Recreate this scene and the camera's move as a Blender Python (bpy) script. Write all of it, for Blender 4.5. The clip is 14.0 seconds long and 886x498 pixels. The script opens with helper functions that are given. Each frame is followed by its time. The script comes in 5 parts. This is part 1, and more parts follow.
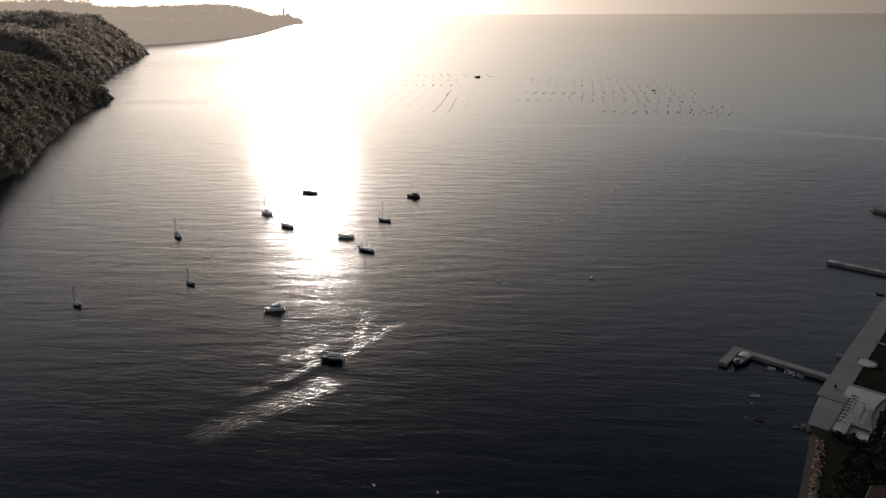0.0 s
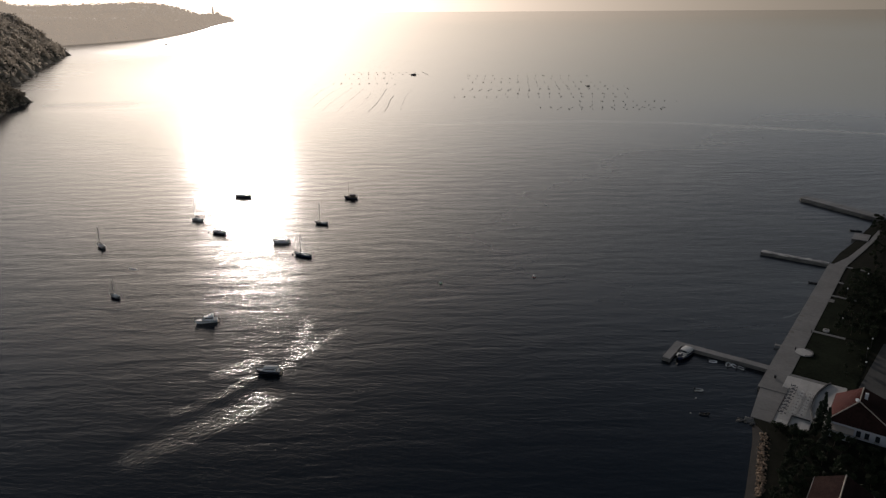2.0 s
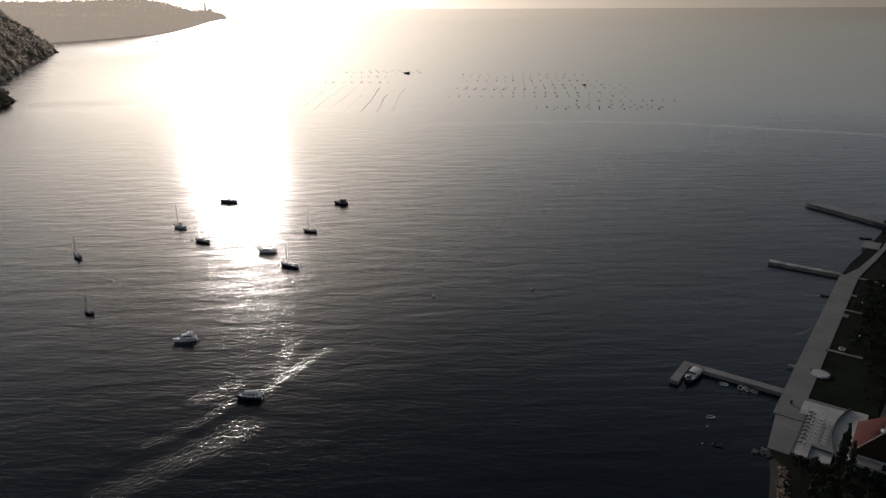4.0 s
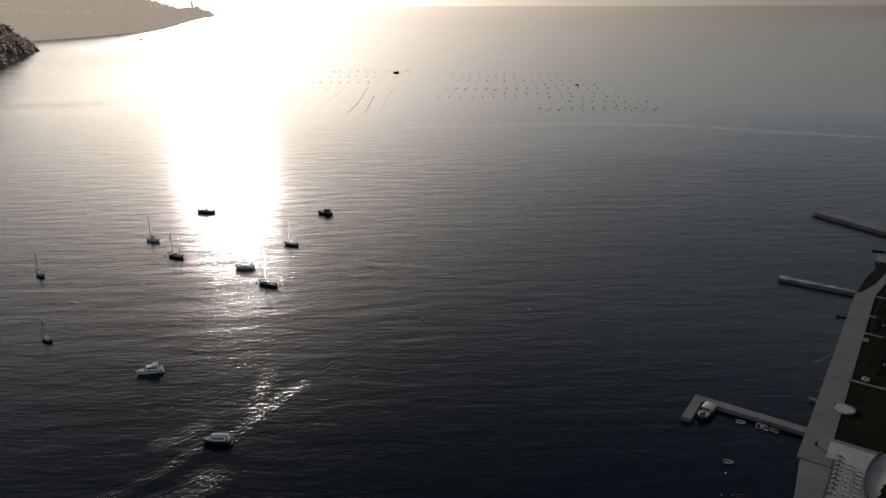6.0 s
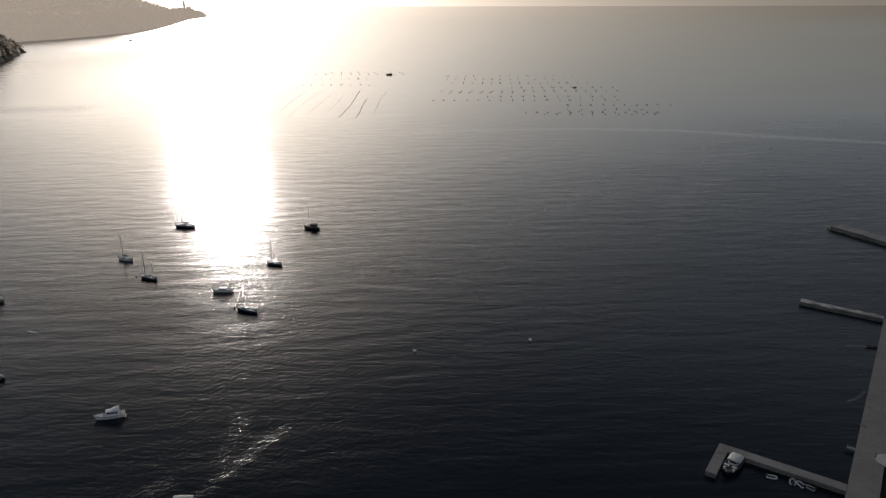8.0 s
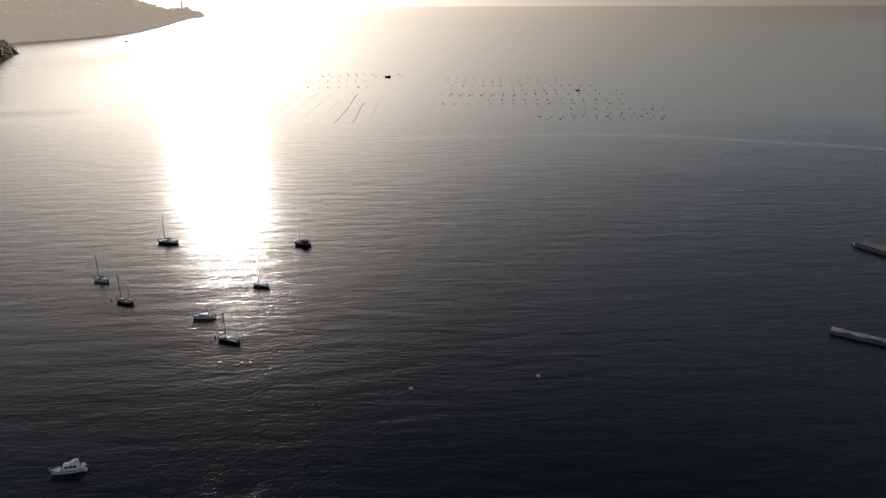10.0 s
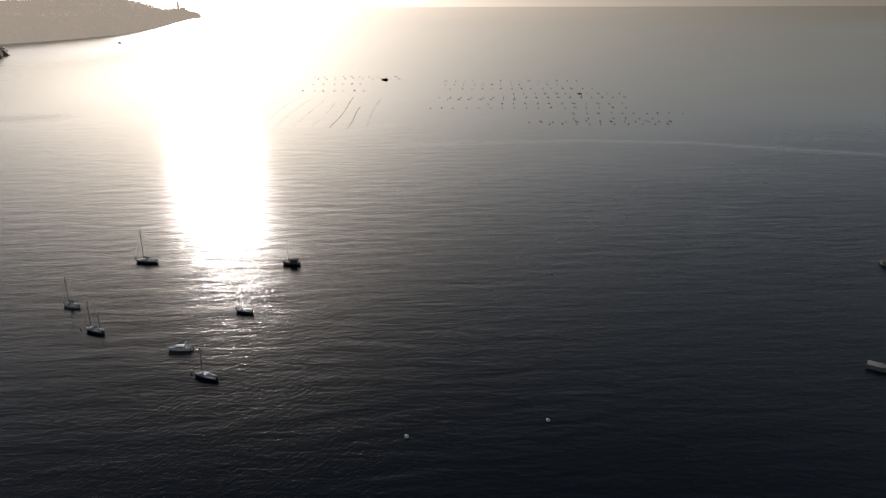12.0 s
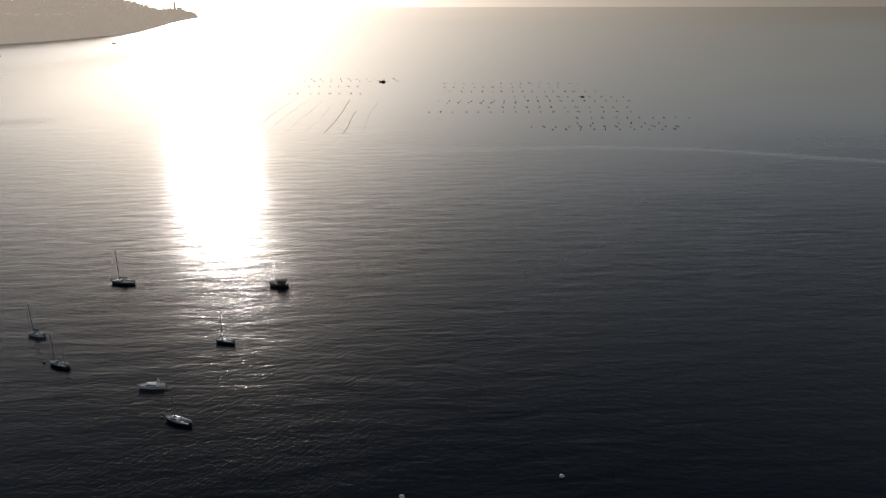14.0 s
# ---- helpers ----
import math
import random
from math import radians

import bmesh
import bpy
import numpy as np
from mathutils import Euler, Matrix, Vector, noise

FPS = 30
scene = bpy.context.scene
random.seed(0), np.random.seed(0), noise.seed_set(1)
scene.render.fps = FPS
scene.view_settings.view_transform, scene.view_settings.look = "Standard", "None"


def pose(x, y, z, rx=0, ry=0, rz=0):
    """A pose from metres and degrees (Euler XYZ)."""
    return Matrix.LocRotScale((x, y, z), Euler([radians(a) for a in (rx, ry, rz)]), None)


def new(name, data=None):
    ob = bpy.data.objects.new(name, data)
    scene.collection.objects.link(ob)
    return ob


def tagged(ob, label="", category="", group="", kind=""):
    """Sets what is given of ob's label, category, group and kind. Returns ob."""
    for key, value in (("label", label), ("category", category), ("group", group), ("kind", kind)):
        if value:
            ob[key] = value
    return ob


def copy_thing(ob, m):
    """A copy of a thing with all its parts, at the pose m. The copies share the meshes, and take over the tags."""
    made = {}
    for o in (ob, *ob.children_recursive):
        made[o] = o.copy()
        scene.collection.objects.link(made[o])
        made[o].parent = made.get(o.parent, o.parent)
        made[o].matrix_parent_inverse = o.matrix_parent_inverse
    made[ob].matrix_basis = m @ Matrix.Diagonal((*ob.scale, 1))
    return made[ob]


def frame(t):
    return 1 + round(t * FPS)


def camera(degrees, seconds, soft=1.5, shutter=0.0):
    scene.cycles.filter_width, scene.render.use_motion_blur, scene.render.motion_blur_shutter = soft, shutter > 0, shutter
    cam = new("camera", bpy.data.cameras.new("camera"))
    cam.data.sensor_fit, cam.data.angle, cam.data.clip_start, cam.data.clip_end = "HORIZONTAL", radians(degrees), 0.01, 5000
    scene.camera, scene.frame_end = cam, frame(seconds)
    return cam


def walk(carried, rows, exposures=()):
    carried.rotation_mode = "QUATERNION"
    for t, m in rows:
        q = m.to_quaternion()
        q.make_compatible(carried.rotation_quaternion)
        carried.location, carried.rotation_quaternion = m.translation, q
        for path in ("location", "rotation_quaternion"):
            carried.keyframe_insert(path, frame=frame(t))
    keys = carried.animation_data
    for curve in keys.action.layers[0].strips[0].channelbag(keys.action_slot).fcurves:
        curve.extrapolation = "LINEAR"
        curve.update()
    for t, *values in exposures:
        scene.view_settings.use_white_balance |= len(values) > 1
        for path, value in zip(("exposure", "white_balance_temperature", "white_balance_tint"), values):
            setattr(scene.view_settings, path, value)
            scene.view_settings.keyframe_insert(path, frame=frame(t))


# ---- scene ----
# Bay seen from a drone about 110 m over the water, against a low sun.
cam = camera(64, 14.0, soft=1.3)
# seconds, place (x, y, z), yaw to the left, pitch, lean
ROWS = (
    (0, -0.04, 0.05, 109.87, 6.753, -19.487, -0.175),
    (0.5, 0.01, 1.64, 109.63, 3.844, -19.543, -0.239),
    (1, 0.07, 3.16, 109.44, 2.852, -19.592, -0.287),
    (1.5, 0.14, 4.82, 109.31, 2.304, -19.639, -0.318),
    (2, 0.18, 6.89, 109.26, 1.776, -19.681, -0.328),
    (2.5, 0.20, 9.86, 109.26, 1.621, -19.725, -0.316),
    (5, 0.15, 32.54, 109.61, 0.917, -20.018, -0.164),
    (5.5, 0.15, 37.85, 109.69, 0.677, -20.060, -0.143),
    (6, 0.17, 43.44, 109.79, 0.508, -20.086, -0.134),
    (6.5, 0.22, 49.11, 109.88, 0.427, -20.095, -0.134),
    (7, 0.29, 54.90, 109.93, 0.425, -20.095, -0.136),
    (7.5, 0.35, 60.89, 109.94, 0.255, -20.086, -0.132),
    (8, 0.39, 66.83, 109.96, 0.082, -20.079, -0.129),
    (10.5, 0.53, 95.24, 110.47, 0.054, -20.084, -0.137),
    (11, 0.52, 100.96, 110.57, -0.023, -20.082, -0.143),
    (11.5, 0.47, 106.72, 110.62, -0.024, -20.066, -0.142),
    (12, 0.38, 112.67, 110.60, -0.078, -20.049, -0.136),
    (12.5, 0.27, 118.81, 110.53, -0.036, -20.042, -0.128),
    (13, 0.18, 124.81, 110.48, -0.057, -20.042, -0.115),
    (13.5, 0.10, 130.69, 110.48, -0.114, -20.041, -0.091),
    (14, 0.01, 136.44, 110.51, -0.206, -20.037, -0.066),
)
EXPOSURE = 0.17
walk(cam, [(t, pose(x, y, z, 90 + pitch, 0, yaw) @ pose(0, 0, 0, 0, 0, lean)) for t, x, y, z, yaw, pitch, lean in ROWS],
     exposures=((0, EXPOSURE, 6950, 16), (2.7, EXPOSURE, 6900, 16), (5, EXPOSURE, 6720, 14), (14, EXPOSURE, 6720, 14)))

# world, sun
HAZE_RISE, PALE_LOW, PALE_HIGH = 0.02, 0.36, 0.8
HAZE_LOW, HAZE_MID, HAZE_HIGH, HAZE_TOP = 0.24, 0.93, 0.312, 0.18
SUN_AZIMUTH, SUN_ELEVATION = 17.8, 9.4  # degrees to the left of +y, and above the sea
world = bpy.data.worlds.new("sky")
scene.world = world
world.use_nodes = True
wn, wl = world.node_tree.nodes, world.node_tree.links
wn.clear()
sky = wn.new("ShaderNodeTexSky")
sky.sky_type = "NISHITA"
sky.sun_disc = False
sky.sun_elevation = radians(SUN_ELEVATION)
sky.sun_rotation = radians(-SUN_AZIMUTH)
sky.altitude = 100
sky.air_density, sky.dust_density, sky.ozone_density = 1.0, 1.1, 1.5
bg = wn.new("ShaderNodeBackground")
bg.inputs["Strength"].default_value = 0.15
wout = wn.new("ShaderNodeOutputWorld")
# hazy air: the lowest few degrees keep the colour of the sky just above them
way, parts_, lift, join = (wn.new("ShaderNode" + k) for k in ("TexCoord", "SeparateXYZ", "Math", "CombineXYZ"))
lift.operation = "MAXIMUM"
lift.inputs[1].default_value = HAZE_RISE
wl.new(way.outputs["Generated"], parts_.inputs[0])
wl.new(parts_.outputs["Z"], lift.inputs[0])
for axis in "XY":
    wl.new(parts_.outputs[axis], join.inputs[axis])
wl.new(lift.outputs[0], join.inputs["Z"])
wl.new(join.outputs[0], sky.inputs["Vector"])
# thin high haze: paler than clear air, and brightest low over the horizon
pale, veil, shade_ = wn.new("ShaderNodeHueSaturation"), wn.new("ShaderNodeValToRGB"), wn.new("ShaderNodeVectorMath")
clearing = wn.new("ShaderNodeMapRange")
clearing.inputs["From Min"].default_value, clearing.inputs["From Max"].default_value = 0.1, 0.6
clearing.inputs["To Min"].default_value, clearing.inputs["To Max"].default_value = PALE_LOW, PALE_HIGH
wl.new(parts_.outputs["Z"], clearing.inputs["Value"])
wl.new(clearing.outputs["Result"], pale.inputs["Saturation"])
ramp_ = veil.color_ramp
ramp_.interpolation = "EASE"
ramp_.elements[0].position, ramp_.elements[0].color = 0.0, (HAZE_LOW, HAZE_LOW, HAZE_LOW, 1)
ramp_.elements[1].position, ramp_.elements[1].color = 0.9, (HAZE_TOP, HAZE_TOP, HAZE_TOP, 1)
for at_, v_ in ((0.28, HAZE_MID), (0.6, HAZE_HIGH)):
    ramp_.elements.new(at_).color = (v_, v_, v_, 1)
shade_.operation = "MULTIPLY"
wl.new(parts_.outputs["Z"], veil.inputs["Fac"])
wl.new(sky.outputs["Color"], pale.inputs["Color"])
wl.new(pale.outputs["Color"], shade_.inputs[0])
wl.new(veil.outputs["Color"], shade_.inputs[1])
wl.new(shade_.outputs[0], bg.inputs["Color"])
wl.new(bg.outputs["Background"], wout.inputs["Surface"])

sun_data = bpy.data.lights.new("sun", "SUN")
sun_data.energy, sun_data.angle, sun_data.color = 1.5, radians(3.4), (1.0, 0.95, 0.9)
sun_ob = new("sun", sun_data)
a, e = radians(SUN_AZIMUTH), radians(SUN_ELEVATION)
sun_from = Vector((-math.sin(a) * math.cos(e), math.cos(a) * math.cos(e), math.sin(e)))
sun_ob.matrix_world = Matrix.Translation((0, 0, 300)) @ sun_from.to_track_quat("Z", "Y").to_matrix().to_4x4()


# ---- materials ----
def material(name, colour, rough=0.6, metal=0.0, spread=0.25, grain=8.0, bump=0.0, bump_scale=40.0, second=None, spec=0.5, per_object=0.0, coat=0.0):
    """A surface whose colour drifts at two scales, with fine relief."""
    m = bpy.data.materials.new(name)
    m.use_nodes = True
    n, l = m.node_tree.nodes, m.node_tree.links
    b = n["Principled BSDF"]
    b.inputs["Roughness"].default_value, b.inputs["Metallic"].default_value = rough, metal
    b.inputs["Specular IOR Level"].default_value = spec
    b.inputs["Coat Weight"].default_value = coat
    tc = n.new("ShaderNodeTexCoord")
    big, fine = n.new("ShaderNodeTexNoise"), n.new("ShaderNodeTexNoise")
    big.inputs["Scale"].default_value, big.inputs["Detail"].default_value = grain / 12, 3
    fine.inputs["Scale"].default_value, fine.inputs["Detail"].default_value = grain, 4
    for t in (big, fine):
        l.new(tc.outputs["Object"], t.inputs["Vector"])
    mixed = n.new("ShaderNodeMath")
    mixed.operation = "MULTIPLY_ADD"
    l.new(big.outputs["Fac"], mixed.inputs[0])
    mixed.inputs[1].default_value = 0.6
    half = n.new("ShaderNodeMath")
    half.operation = "MULTIPLY"
    half.inputs[1].default_value = 0.4
    l.new(fine.outputs["Fac"], half.inputs[0])
    l.new(half.outputs[0], mixed.inputs[2])
    ramp = n.new("ShaderNodeValToRGB")
    other = second or tuple(c * (1 - spread * 1.6) for c in colour)
    top = tuple(min(1, c * (1 + spread)) for c in colour)
    ramp.color_ramp.elements[0].position, ramp.color_ramp.elements[0].color = 0.34, (*other, 1)
    ramp.color_ramp.elements[1].position, ramp.color_ramp.elements[1].color = 0.66, (*top, 1)
    l.new(mixed.outputs[0], ramp.inputs["Fac"])
    out = ramp.outputs["Color"]
    if per_object:
        info, hsv, rng = n.new("ShaderNodeObjectInfo"), n.new("ShaderNodeHueSaturation"), n.new("ShaderNodeMapRange")
        rng.inputs["To Min"].default_value, rng.inputs["To Max"].default_value = 1 - per_object, 1 + per_object
        l.new(info.outputs["Random"], rng.inputs["Value"])
        l.new(rng.outputs["Result"], hsv.inputs["Value"])
        l.new(out, hsv.inputs["Color"])
        out = hsv.outputs["Color"]
    l.new(out, b.inputs["Base Color"])
    if bump:
        bn, nz = n.new("ShaderNodeBump"), n.new("ShaderNodeTexNoise")
        nz.inputs["Scale"].default_value, nz.inputs["Detail"].default_value = bump_scale, 4
        l.new(tc.outputs["Object"], nz.inputs["Vector"])
        l.new(nz.outputs["Fac"], bn.inputs["Height"])
        bn.inputs["Strength"].default_value, bn.inputs["Distance"].default_value = 0.6, bump
        l.new(bn.outputs["Normal"], b.inputs["Normal"])
    return m


# wave heights in metres, and the gloss of the sea
RUFFLE_LOW = 0.8
RUFFLE_HIGH = 1.2
H_SWELL = 0.2
H_CHOP = 0.08
H_CROSS = 0.062
H_FINE = 0.026
SEA_ROUGH = 0.188
SKIRT = 0.14
SKIRT_WIDER = 1.7
SLOPE_SPREAD = -0.28
SKIRT_SPREAD = -0.2
FOAM = 0.65
FROTH = ((115.0, 241.1, 118.3, 242.6, 0.7, 0.35), (118.3, 242.6, 122.6, 246.1, 0.7, 0.35), (132.5, 274.6, 140.6, 273.7, 0.7, 0.35), (207, 382, 228, 385, 5.0, 0.3))


def sea_material():
    """Dark sea water: crossing wave trains as relief, wind-ruffled and slick stretches, and a boat's track."""
    m = bpy.data.materials.new("sea_water")
    m.use_nodes = True
    n, l = m.node_tree.nodes, m.node_tree.links
    n.remove(n["Principled BSDF"])
    body, gloss = n.new("ShaderNodeBsdfDiffuse"), n.new("ShaderNodeBsdfAnisotropic")
    gloss.distribution = "BECKMANN"
    # steep little facets far off the mean slope: a faint wide lobe under the narrow one
    skirt, both = n.new("ShaderNodeBsdfAnisotropic"), n.new("ShaderNodeMixShader")
    skirt.distribution = "BECKMANN"
    crest = n.new("ShaderNodeCombineXYZ")
    crest.inputs[0].default_value, crest.inputs[1].default_value = math.cos(radians(18)), math.sin(radians(18))
    for node, spread_ in ((gloss, SLOPE_SPREAD), (skirt, SKIRT_SPREAD)):
        node.inputs["Anisotropy"].default_value = spread_
        l.new(crest.outputs[0], node.inputs["Tangent"])
    l.new(gloss.outputs[0], both.inputs[1])
    l.new(skirt.outputs[0], both.inputs[2])
    fresnel, mixer = n.new("ShaderNodeFresnel"), n.new("ShaderNodeMixShader")
    fresnel.inputs["IOR"].default_value = 1.333
    l.new(fresnel.outputs[0], mixer.inputs[0])
    l.new(body.outputs[0], mixer.inputs[1])
    l.new(both.outputs[0], mixer.inputs[2])
    l.new(mixer.outputs[0], n["Material Output"].inputs["Surface"])
    tc = n.new("ShaderNodeTexCoord")

    def math_node(op, a_, b_=None, c_=None):
        k = n.new("ShaderNodeMath")
        k.operation = op
        for i, v in enumerate((a_, b_, c_)):
            if v is None:
                continue
            if isinstance(v, (int, float)):
                k.inputs[i].default_value = v
            else:
                l.new(v, k.inputs[i])
        return k.outputs[0]

    def waves(turn, sx, sy, detail=3.0, rough=0.55, distort=0.0, seed=0.0, centred=True):
        mp, t = n.new("ShaderNodeMapping"), n.new("ShaderNodeTexNoise")
        mp.inputs["Rotation"].default_value = (0, 0, radians(turn))
        mp.vector_type = "TEXTURE"
        mp.inputs["Scale"].default_value = (sx, sy, 1)
        mp.inputs["Location"].default_value = (seed * sx, seed * sy * 0.7, 0)
        l.new(tc.outputs["Object"], mp.inputs["Vector"])
        l.new(mp.outputs["Vector"], t.inputs["Vector"])
        t.inputs["Scale"].default_value, t.inputs["Detail"].default_value = 1.0, detail
        t.inputs["Roughness"].default_value, t.inputs["Distortion"].default_value = rough, distort
        return math_node("SUBTRACT", t.outputs["Fac"], 0.5) if centred else t.outputs["Fac"]

    def near_line(x0, y0, x1, y1, inner, outer):
        """1 within inner metres of a stretch, 0 past outer; and the way across it."""
        sx, sy = x1 - x0, y1 - y0
        length = math.hypot(sx, sy)
        sp = n.new("ShaderNodeSeparateXYZ")
        l.new(tc.outputs["Object"], sp.inputs[0])
        px, py = math_node("SUBTRACT", sp.outputs[0], x0), math_node("SUBTRACT", sp.outputs[1], y0)
        along = math_node("ADD", math_node("MULTIPLY", px, sx / length), math_node("MULTIPLY", py, sy / length))
        across = math_node("SUBTRACT", math_node("MULTIPLY", px, sy / length), math_node("MULTIPLY", py, sx / length))
        past = math_node("MAXIMUM", math_node("MAXIMUM", math_node("MULTIPLY", along, -1.0), math_node("SUBTRACT", along, length)), 0.0)
        d = math_node("SQRT", math_node("ADD", math_node("MULTIPLY", across, across), math_node("MULTIPLY", past, past)))
        r = n.new("ShaderNodeMapRange")
        r.interpolation_type = "SMOOTHSTEP"
        r.inputs["From Min"].default_value, r.inputs["From Max"].default_value = inner, outer
        r.inputs["To Min"].default_value, r.inputs["To Max"].default_value = 1.0, 0.0
        l.new(d, r.inputs["Value"])
        return r.outputs["Result"]

    swell = waves(4, 24, 6.5, 2, 0.5, 0.3)
    chop = waves(-6, 3.6, 1.4, 3, 0.6, 0.4, 3.1)
    cross = waves(52, 4.5, 0.9, 2, 0.6, 0.2, 7.7)
    fine = waves(8, 0.7, 0.42, 2, 0.6, 0.0, 1.3)
    # ruffled and smooth stretches, hundreds of metres long
    patch = waves(-8, 420, 120, 4, 0.6, 0.6, 11.0, False)
    patch_small = waves(5, 90, 22, 3, 0.55, 0.5, 4.0, False)
    ruffle = n.new("ShaderNodeMapRange")
    ruffle.inputs["From Min"].default_value, ruffle.inputs["From Max"].default_value = 0.3, 0.7
    ruffle.inputs["To Min"].default_value, ruffle.inputs["To Max"].default_value = RUFFLE_LOW, RUFFLE_HIGH
    l.new(math_node("ADD", math_node("MULTIPLY", patch, 0.6), math_node("MULTIPLY", patch_small, 0.4)), ruffle.inputs["Value"])
    # the track: churned edges either side of a smooth lane
    def along(stretches, inner, outer, much=1.0):
        out = None
        for stretch in stretches:
            k = near_line(*stretch, inner, outer)
            out = k if out is None else math_node("MAXIMUM", out, k)
        return math_node("MULTIPLY", out, much)

    lane = along(((-59, 194, -72, 177.5), (-72, 177.5, -90, 160)), 0.6, 2.6)
    edge = along(((-57, 184, -61, 177), (-61, 177, -82, 155)), 1.0, 8.5)
    edge = math_node("MAXIMUM", edge, along(((-64.6, 196, -70, 184.5), (-70, 184.5, -80, 176)), 0.5, 3.6, 0.8))
    edge = math_node("MAXIMUM", edge, along(((-66, 205, -74, 198),), 1.0, 5.5, 0.8))
    edge = math_node("MAXIMUM", edge, along(((-56.6, 200.7, -48, 219), (-48, 219, -43, 227)), 0.3, 5.0, 0.7))
    edge = math_node("MAXIMUM", edge, along(((-54, 213, -55, 233),), 0.5, 6.0, 0.5))
    edge = math_node("MULTIPLY", edge, math_node("SUBTRACT", 1.0, lane))
    churn = math_node("MULTIPLY", edge, waves(40, 1.9, 1.0, 4, 0.65, 0.4, 9.2))
    # crossing wavelets on the open side of the moorings
    crossing = math_node("ADD", 0.35, math_node("MULTIPLY", near_line(-44, 440, -54, 260, 12.0, 75.0), 0.75))
    # quieter water in the lee of the quay
    lee = near_line(78, 120, 118, 320, 15.0, 130.0)
    # a wide patch ruffled by wind off the land
    breeze = near_line(150, 330, 330, 600, 20.0, 230.0)
    # long slick lines
    slick = near_line(-30, 646, 110, 662, 1, 10)
    for *stretch, much in ((110, 662, 190, 654, 1.0), (190, 654, 275, 622, 1.0), (275, 622, 420, 572, 1.0), (-22, 514, 62, 569, 0.35), (111, 395, 128, 440, 0.12), (128, 440, 152, 480, 0.14), (152, 480, 187, 506, 0.15), (187, 506, 246, 512, 0.13)):
        slick = math_node("MAXIMUM", slick, math_node("MULTIPLY", near_line(*stretch, 1, 11), much))
    height = math_node("ADD", math_node("MULTIPLY", swell, H_SWELL), math_node("MULTIPLY", chop, H_CHOP))
    height = math_node("ADD", height, math_node("MULTIPLY", math_node("MULTIPLY", cross, crossing), H_CROSS))
    height = math_node("ADD", height, math_node("MULTIPLY", fine, H_FINE))
    calm = math_node("SUBTRACT", 1.0, math_node("MULTIPLY", lane, 0.3))
    # the ripples die down in the open bay
    sheltered, reach = n.new("ShaderNodeMapRange"), n.new("ShaderNodeSeparateXYZ")
    sheltered.interpolation_type = "SMOOTHSTEP"
    sheltered.inputs["From Min"].default_value, sheltered.inputs["From Max"].default_value = 420, 950
    sheltered.inputs["To Min"].default_value, sheltered.inputs["To Max"].default_value = 1.0, 0.12
    l.new(tc.outputs["Object"], reach.inputs[0])
    l.new(reach.outputs[1], sheltered.inputs["Value"])
    calm = math_node("MULTIPLY", calm, sheltered.outputs["Result"])
    l.new(math_node("MULTIPLY", sheltered.outputs["Result"], SKIRT), both.inputs[0])
    calm = math_node("MULTIPLY", calm, math_node("SUBTRACT", 1.0, math_node("MULTIPLY", lee, 0.35)))
    calm = math_node("MULTIPLY", calm, math_node("ADD", 1.0, math_node("MULTIPLY", breeze, 0.5)))
    height = math_node("MULTIPLY", height, math_node("MULTIPLY", calm, ruffle.outputs["Result"]))
    height = math_node("ADD", height, math_node("MULTIPLY", churn, 0.185))
    bump = n.new("ShaderNodeBump")
    bump.inputs["Strength"].default_value, bump.inputs["Distance"].default_value = 1.0, 1.0
    l.new(height, bump.inputs["Height"])
    for node in (gloss, skirt, fresnel):
        l.new(bump.outputs["Normal"], node.inputs["Normal"])
    rough = math_node("MULTIPLY", ruffle.outputs["Result"], SEA_ROUGH)
    rough = math_node("MULTIPLY", rough, math_node("ADD", 0.8, math_node("MULTIPLY", sheltered.outputs["Result"], 0.27)))
    # glassy water far out
    glassy = n.new("ShaderNodeMapRange")
    glassy.interpolation_type = "SMOOTHSTEP"
    glassy.inputs["From Min"].default_value, glassy.inputs["From Max"].default_value = 2300, 4600
    glassy.inputs["To Min"].default_value, glassy.inputs["To Max"].default_value = 1.0, 0.4
    l.new(reach.outputs[1], glassy.inputs["Value"])
    rough = math_node("MULTIPLY", rough, glassy.outputs["Result"])
    # wind-ruffled water under the headlands
    for *stretch, inner, outer, much in ((-800, 1700, -900, 2900, 120, 480, 0.2), (-590, 900, -780, 1460, 40, 220, 0.12)):
        rough = math_node("ADD", rough, math_node("MULTIPLY", near_line(*stretch, inner, outer), much))
    rough = math_node("SUBTRACT", rough, math_node("MULTIPLY", slick, 0.05))
    rough = math_node("SUBTRACT", rough, math_node("MULTIPLY", lane, 0.06))
    foam = n.new("ShaderNodeMix")
    foam.data_type = "RGBA"
    foam.inputs["A"].default_value, foam.inputs["B"].default_value = (0.004, 0.0085, 0.014, 1), (0.32, 0.32, 0.31, 1)
    streaks = math_node("MULTIPLY", slick, math_node("ADD", waves(12, 26, 5, 4, 0.65, 0.6, 2.0), 0.5))
    froth = math_node("MULTIPLY", streaks, FOAM)
    for *stretch, wide, much in FROTH:
        froth = math_node("MAXIMUM", froth, math_node("MULTIPLY", math_node("MULTIPLY", near_line(*stretch, 0.05, wide), much), math_node("ADD", waves(20, 2.0, 2.0, 3, 0.6, 0.3, 6.0), 0.55)))
    l.new(froth, foam.inputs["Factor"])
    l.new(foam.outputs["Result"], body.inputs["Color"])
    rough = math_node("SUBTRACT", rough, math_node("MULTIPLY", edge, 0.035))
